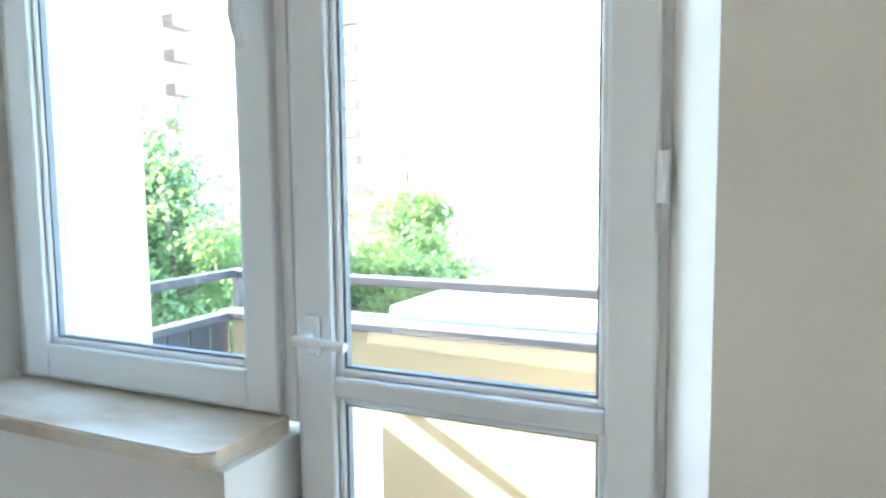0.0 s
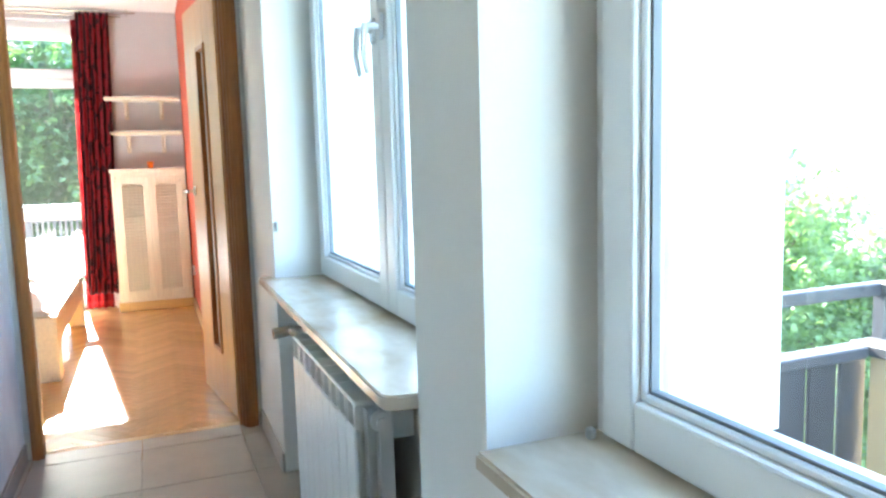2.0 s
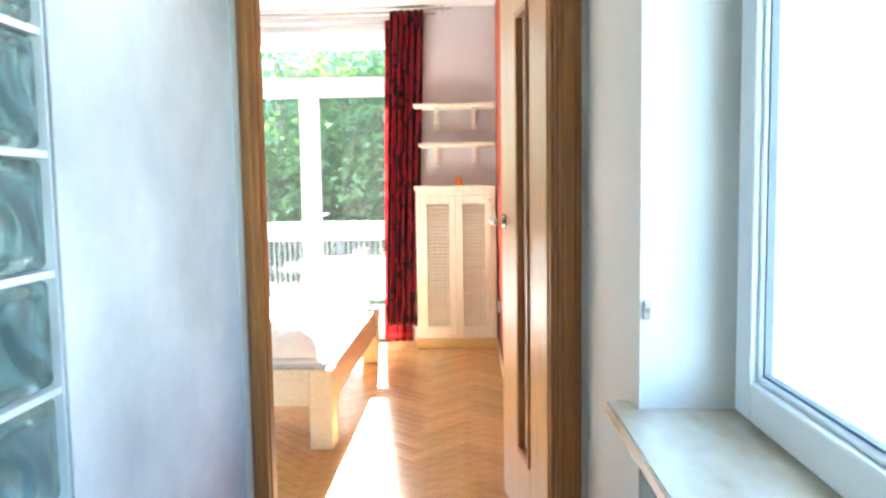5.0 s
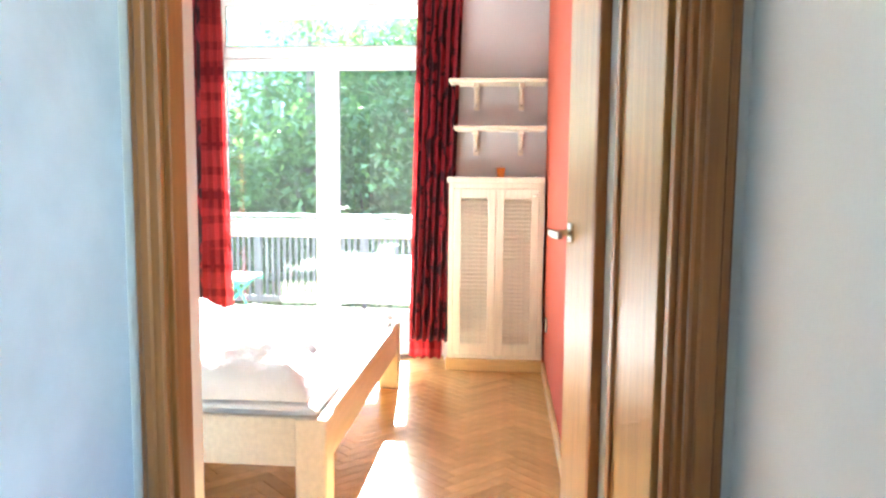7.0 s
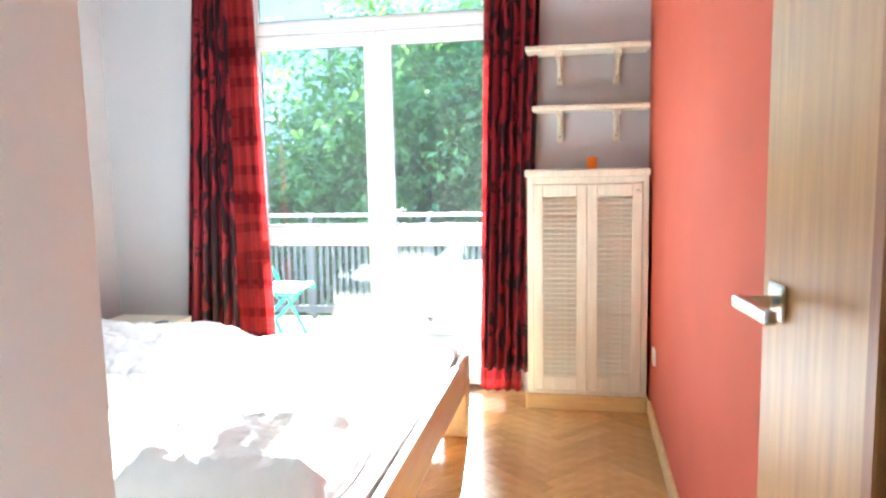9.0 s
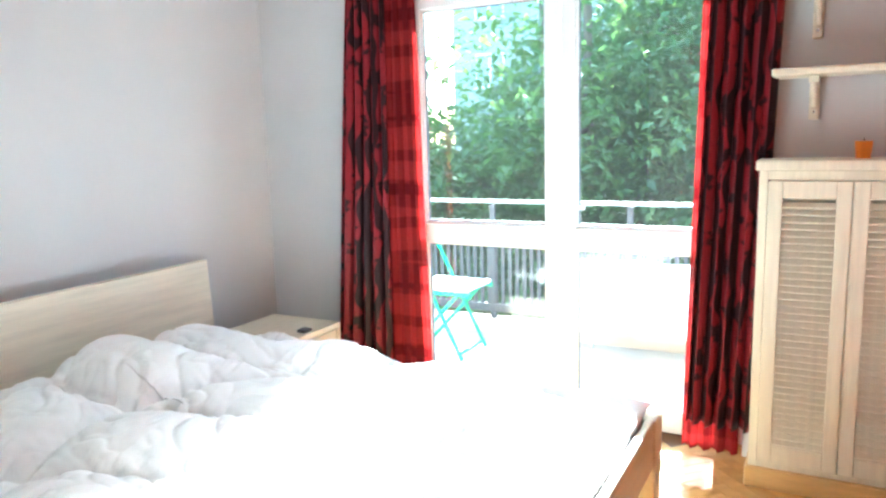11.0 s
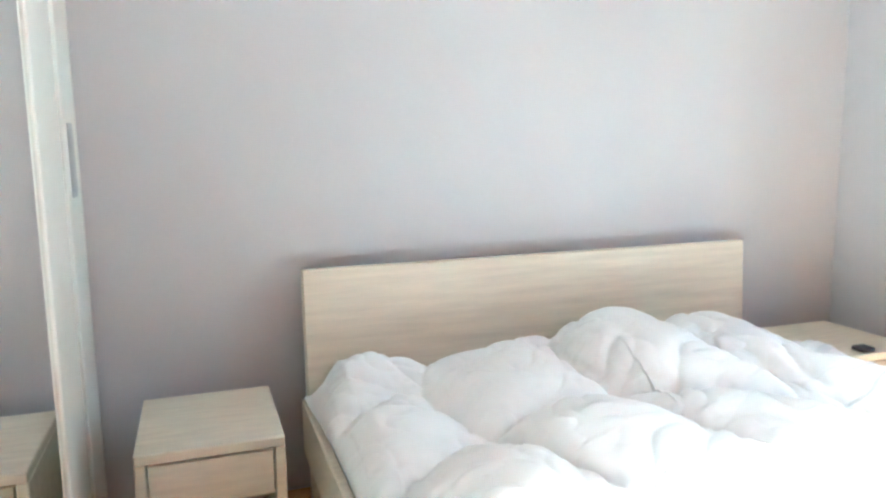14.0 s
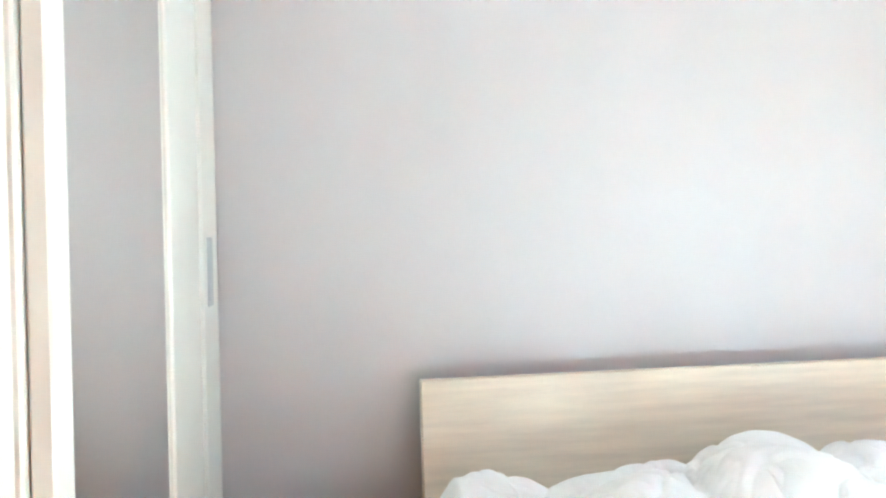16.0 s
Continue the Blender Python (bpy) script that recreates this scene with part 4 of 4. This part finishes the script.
def draped_sheet():
    bm = bmesh.new()
    bmesh.ops.create_grid(bm, x_segments=50, y_segments=30, size=0.5)
    for v in bm.verts:
        x, y = v.co.x, v.co.y
        ridge = 0.30 * max(0, 1 - abs(y) * 2.2) + 0.03 * noise.noise((x * 5, y * 5, 2))
        v.co = Vector((-0.32 + x * 1.15, 8.98 + y * 0.5, 0.30 + ridge))
    r = bmesh.ops.extrude_edge_only(bm, edges=[e for e in bm.edges if e.is_boundary])
    for v in r["geom"]:
        if isinstance(v, bmesh.types.BMVert):
            v.co.z = -0.03 + 0.25
    bmesh.ops.recalc_face_normals(bm, faces=bm.faces)
    t = thing("drying_rack", "low drying rack covered with white sheets", "drying rack", (-0.3, 8.98, -0.04))
    part("sheet", bm, "fabric", t, "white sunlit sheet", smooth=True)
    for x in (-0.8, 0.15):
        for y in (8.8, 9.16):
            part("leg", rods(((x, y, -0.04), (x, y, 0.3), 0.01)), "raddark", t)


draped_sheet()

# ---- outside ----
GR = -9.0
setting("ground", boxes(((-600, -600, GR - 0.5), (600, 600, GR))), "grass", "green lawn between the apartment blocks", "ground")


def facade_window(bld, c, out, w=1.3, h=1.4):
    """A window with frame and pane; c its centre on the wall, out the wall's outward direction."""
    side = Vector((-out.y, out.x, 0))

    def slab(du0, du1, dz0, dz1, d0, d1):
        bm = boxes(((du0, d0, dz0), (du1, d1, dz1)))
        m = Matrix((side.to_4d(), out.to_4d(), (0, 0, 1, 0), (0, 0, 0, 1))).transposed()
        m.translation = c
        for i in range(3):
            m[3][i] = 0
        m[3][3] = 1
        bmesh.ops.transform(bm, matrix=m, verts=bm.verts)
        return bm
    win = part("window", slab(-w / 2, w / 2, -h / 2, h / 2, 0.0, 0.06), "pvc", bld)
    for k in (-1, 1):
        part("pane", slab(k * w / 4 - w / 4 + 0.07, k * w / 4 + w / 4 - 0.07, -h / 2 + 0.08, h / 2 - 0.08, 0.05, 0.075), "winglass", win)
    part("sill", slab(-w / 2 - 0.1, w / 2 + 0.1, -h / 2 - 0.08, -h / 2, 0.0, 0.18), "roof", win)


def apartment(label, x0, x1, y0, y1, top, wall, faces, zlo=GR + 1.8, pitch=2.8, step=3.4, balc=(), zmin=-8.0):
    b = thing("apartment_building", label, "building", ((x0 + x1) / 2, (y0 + y1) / 2, GR), group="apartment blocks", kind="")
    part("wall", boxes(((x0, y0, GR), (x1, y1, top))), wall, b)
    part("roof", boxes(((x0 - 0.3, y0 - 0.3, top), (x1 + 0.3, y1 + 0.3, top + 0.5))), "roof", b)
    for f in faces:
        out = {"w": Vector((-1, 0, 0)), "s": Vector((0, -1, 0))}[f]
        lo, hi = (y0, y1) if f == "w" else (x0, x1)
        n = max(1, int((hi - lo - 1.5) / step))
        for k in range(n):
            u = lo + (hi - lo) * (k + 0.5) / n
            z = zlo
            while z < top - 1.5:
                if z > zmin:
                    c = Vector((x0 - 0.0, u, z)) if f == "w" else Vector((u, y0, z))
                    if k % 3 in balc:
                        bx = boxes(((c.x - 1.2, c.y - 1.3, z - 1.2), (c.x, c.y + 1.3, z - 1.05)), ((c.x - 1.2, c.y - 1.3, z - 1.05), (c.x - 1.12, c.y + 1.3, z - 0.2)),
                                   ((c.x - 1.12, c.y - 1.3, z - 1.05), (c.x, c.y - 1.24, z - 0.2)), ((c.x - 1.12, c.y + 1.24, z - 1.05), (c.x, c.y + 1.3, z - 0.2))) if f == "w" else \
                            boxes(((c.x - 1.3, c.y - 1.2, z - 1.2), (c.x + 1.3, c.y, z - 1.05)), ((c.x - 1.3, c.y - 1.2, z - 1.05), (c.x + 1.3, c.y - 1.12, z - 0.2)),
                                  ((c.x - 1.3, c.y - 1.12, z - 1.05), (c.x - 1.24, c.y, z - 0.2)), ((c.x + 1.24, c.y - 1.12, z - 1.05), (c.x + 1.3, c.y, z - 0.2)))
                        part("balcony", bx, "brownpanel", b)
                    facade_window(b, c, out)
                z += pitch
    return b


apartment("white apartment block with rows of small windows", 33, 45, -14, 15.2, 16.0, "facade", ("w",), zlo=GR + 0.4)
apartment("tall pale tower block with brown balconies", 64, 67, 38.6, 42.6, 34, "facade", ("w",), balc=(0, 1, 2), step=4)
apartment("tall white tower block with balconies and salmon bays", 40, 54, 47, 66, 34, "facade", ("w", "s"), balc=(1,), step=3.6)
apartment("salmon coloured bay of the tower block", 42.6, 43.9, 45.6, 46.98, 34, "terracotta", ())
apartment("grey green apartment block behind the trees", -14, 14, 33, 44, 12, "facade2", ("s",), step=3.2)
apartment("low white annex with a flat felt roof", 11.5, 27, -8, 5.8, -1.5, "facade", (), zmin=0)


def tree(name, label, base, height, spread, seed, material, clumps, leaf=0.12, low=0.25, cone=False):
    rnd = random.Random(seed)
    t = thing(name, label, "tree", base, group="trees between the blocks")
    bx, by, bz = base
    tips = []
    bm = bmesh.new()
    top = Vector((bx + rnd.uniform(-0.5, 0.5), by + rnd.uniform(-0.5, 0.5), bz + height * 0.85))
    mid = Vector((bx + rnd.uniform(-0.3, 0.3), by + rnd.uniform(-0.3, 0.3), bz + height * 0.35))
    rod(bm, base, mid, 0.016 * height, 0.01 * height, n=9)
    rod(bm, mid, top, 0.01 * height, 0.004 * height, n=8)
    for k in range(16):
        f = rnd.uniform(low, 0.8)
        p = Vector(base).lerp(mid, f / 0.41) if f < 0.41 else mid.lerp(top, (f - 0.41) / 0.59)
        p.z = bz + height * (0.35 * min(1, f / 0.41) + (0.5 * max(0, (f - 0.41) / 0.59)))
        an = k * 2.4 + rnd.uniform(-0.4, 0.4)
        ln = spread * rnd.uniform(0.55, 1.0) * (1.15 - f if cone else 1 - 0.35 * f)
        q = p + Vector((math.cos(an) * ln, math.sin(an) * ln, ln * rnd.uniform(0.25, 0.8) * (0.1 if cone else 1)))
        mdl = p.lerp(q, 0.5) + Vector((0, 0, -0.08 * ln))
        rod(bm, p, mdl, 0.007 * height, 0.005 * height, n=6)
        rod(bm, mdl, q, 0.005 * height, 0.0015 * height, n=5)
        tips += [q, mdl.lerp(q, 0.5), mdl]
        for _ in range(2):
            q2 = mdl + Vector((rnd.uniform(-1, 1), rnd.uniform(-1, 1), rnd.uniform(0, 0.9))) * ln * 0.5
            rod(bm, mdl, q2, 0.003 * height, 0.001 * height, n=4)
            tips.append(q2)
    tips.append(top)
    part("trunk", bm, "bark", t)
    vs, fs = [], []
    per = max(1, clumps // len(tips))
    for tip in tips:
        R = spread * rnd.uniform(0.2, 0.36)
        # sub-clusters within each clump give ragged outlines and gaps
        subs = [tip + Vector((rnd.gauss(0, 1), rnd.gauss(0, 1), rnd.gauss(0, 0.8))) * R * 0.75 for _ in range(14)]
        for _ in range(per):
            c = rnd.choice(subs) + Vector((rnd.gauss(0, 1), rnd.gauss(0, 1), rnd.gauss(0, 0.6))) * R * 0.23
            s = leaf * rnd.uniform(0.6, 1.5)
            d = Vector((rnd.uniform(-1, 1), rnd.uniform(-1, 1), rnd.uniform(-0.9, 0.3))).normalized()
            w = d.cross(Vector((rnd.uniform(-0.5, 0.5), rnd.uniform(-0.5, 0.5), 1))).normalized() * s * 0.42
            i = len(vs)
            vs += [c - d * s * 0.6, c + w + Vector((0, 0, s * 0.1)), c + d * s, c - w + Vector((0, 0, s * 0.1))]
            fs.append((i, i + 1, i + 2, i + 3))
    me = bpy.data.meshes.new("crown")
    me.from_pydata([tuple(v) for v in vs], [], fs)
    me.materials.append(M[material])
    o = new("crown", me)
    o.parent = t
    o.matrix_parent_inverse = t.matrix_world.inverted()
    o["kind"] = "stuff"


# trees before the bedroom balcony
tree("tree", "leafy green deciduous tree with pale trunk", (-4.2, 17.5, GR), 15, 4.2, 11, "leaf1", 33600, 0.111)
tree("tree", "leafy green deciduous tree with thin dark limbs", (0.8, 16.0, GR), 15.5, 4.0, 12, "leaf1", 33600, 0.102)
tree("tree", "leafy green deciduous tree with broad crown", (-9.5, 19.0, GR), 16, 4.5, 13, "leaf2", 29400, 0.119)
tree("tree", "leafy green deciduous tree behind the others", (-2.0, 22.5, GR), 17, 4.5, 14, "leaf2", 29400, 0.128)
tree("tree", "leafy light green deciduous tree", (4.5, 20.0, GR), 16, 4.4, 15, "leaf1", 27300, 0.119)
tree("tree", "leafy low green tree under the balcony", (-2.6, 14.5, GR), 9.5, 3.2, 25, "leaf2", 18000, 0.102)
tree("tree", "leafy dark green tree at the lawn edge", (-7.0, 15.5, GR), 11, 3.4, 26, "leaf1", 18000, 0.102)
tree("tree", "leafy tall green tree beside the balcony", (-5.6, 15.0, GR), 16, 4.0, 31, "leaf1", 32000, 0.1)
tree("tree", "leafy tall green tree filling the balcony view", (-1.4, 18.5, GR), 17, 4.2, 33, "leaf2", 32000, 0.11)
tree("tree", "leafy green tree with a dense crown", (-3.1, 16.4, GR), 15.0, 3.3, 37, "leaf1", 34000, 0.1)
# trees before the corridor windows
tree("tree", "tall leafy tree with a forked bare trunk", (13.6, 14.9, GR), 14.5, 3.3, 16, "leaf2", 27300, 0.111, low=0.45)
tree("tree", "pale leafy tree close to the balcony", (11.0, 10.9, GR), 11.8, 2.8, 17, "leaf3", 27300, 0.093)
tree("conifer", "light green conifer with a pointed top", (28.0, 14.5, GR), 14.6, 3.2, 18, "leaf3", 21600, 0.136, cone=True)
tree("tree", "rounded dark green tree beside the white block", (21.0, 11.6, GR), 10.8, 3.4, 19, "leaf2", 31500, 0.119)
tree("tree", "rounded green tree in the courtyard", (17.0, 11.2, GR), 10.4, 3.0, 20, "leaf1", 31500, 0.111)
tree("tree", "dense green tree beside the tower", (24.0, 20.5, GR), 11, 3.2, 21, "leaf2", 18000, 0.136)
tree("tree", "tall green tree seen through the second window", (9.5, 20.5, GR), 13.5, 3.6, 22, "leaf3", 27300, 0.119)
tree("tree", "broad green tree beyond the balcony", (13.0, 24.0, GR), 12.5, 3.8, 23, "leaf1", 19800, 0.128)

# ---- floor pieces, last ----
TS = 0.44
tb = bmesh.new()
box(tb, (-TS / 2 + 0.0015, -TS / 2 + 0.0015, -0.008), (TS / 2 - 0.0015, TS / 2 - 0.0015, 0.003), 0.0012)
tme = bpy.data.meshes.new("tile")
tb.to_mesh(tme)
tb.free()
tme.materials.append(M["tile"])
fc = bpy.data.objects["floor_corridor"]
for i in range(-5, 3):
    for j in range(-6, 10):
        x, y = 0.52 + TS / 2 + (i - 1) * TS, 3.84 - TS / 2 - (j - 0) * TS + TS
        if y - TS / 2 > 3.985 or y < -2.4 or x - TS / 2 > 1.54 or x < -1.9:
            continue
        o = new("tile", tme)
        o.parent = fc
        sy = min(1.0, (3.985 - (y - TS / 2)) / TS)
        o.matrix_basis = Matrix.Translation((x, y - TS * (1 - sy) / 2, 0)) @ Matrix.Diagonal((1, sy, 1, 1))

PL, PW = 0.36, 0.06
pb = bmesh.new()
box(pb, (-PL / 2 + 0.0006, -PW / 2 + 0.0006, -0.007), (PL / 2 - 0.0006, PW / 2 - 0.0006, 0.0), 0.0008)
pme = bpy.data.meshes.new("parquet_block")
pb.to_mesh(pme)
pb.free()
pme.materials.append(M["parquet"])
fb = bpy.data.objects["floor_bedroom"]
rest_v, rest_f = [], []
box_v = [Vector(v.co) for v in pme.vertices]
box_f = [tuple(p.vertices) for p in pme.polygons]
count = 0
K = int(PL / PW)
C45 = Matrix.Rotation(radians(45), 4, "Z")
for a in range(-80, 120):
    for b in range(-30, 30):
        for kind in (0, 1):
            # herringbone lattice in cells of one block width, turned by 45 degrees
            ox, oy = a + K * b, a - K * b
            if kind == 0:
                m = Matrix.Translation(((ox + K / 2) * PW, (oy + 0.5) * PW, 0))
            else:
                m = Matrix.Translation(((ox + K + 0.5 - K) * PW, (oy + 1 + K / 2) * PW, 0)) @ Matrix.Rotation(radians(90), 4, "Z")
            g = Matrix.Translation((0.5, 4.4, 0)) @ C45 @ m
            p = g.translation
            if not (XB - 0.1 < p.x < XR + 0.12 and 3.86 < p.y < YW0 + 0.1):
                continue
            if p.x > 0.0 and count < 300:
                o = new("parquet_block", pme)
                o.parent = fb
                o.matrix_basis = g
                count += 1
            else:
                i0 = len(rest_v)
                rest_v += [tuple(g @ v) for v in box_v]
                rest_f += [tuple(i0 + k for k in f) for f in box_f]
rme = bpy.data.meshes.new("parquet_rest")
rme.from_pydata(rest_v, [], rest_f)
rme.materials.append(M["parquet"])
ro = new("parquet_rest", rme)
ro.parent = fb
tagged(ro, "herringbone oak parquet under the bed", kind="stuff")
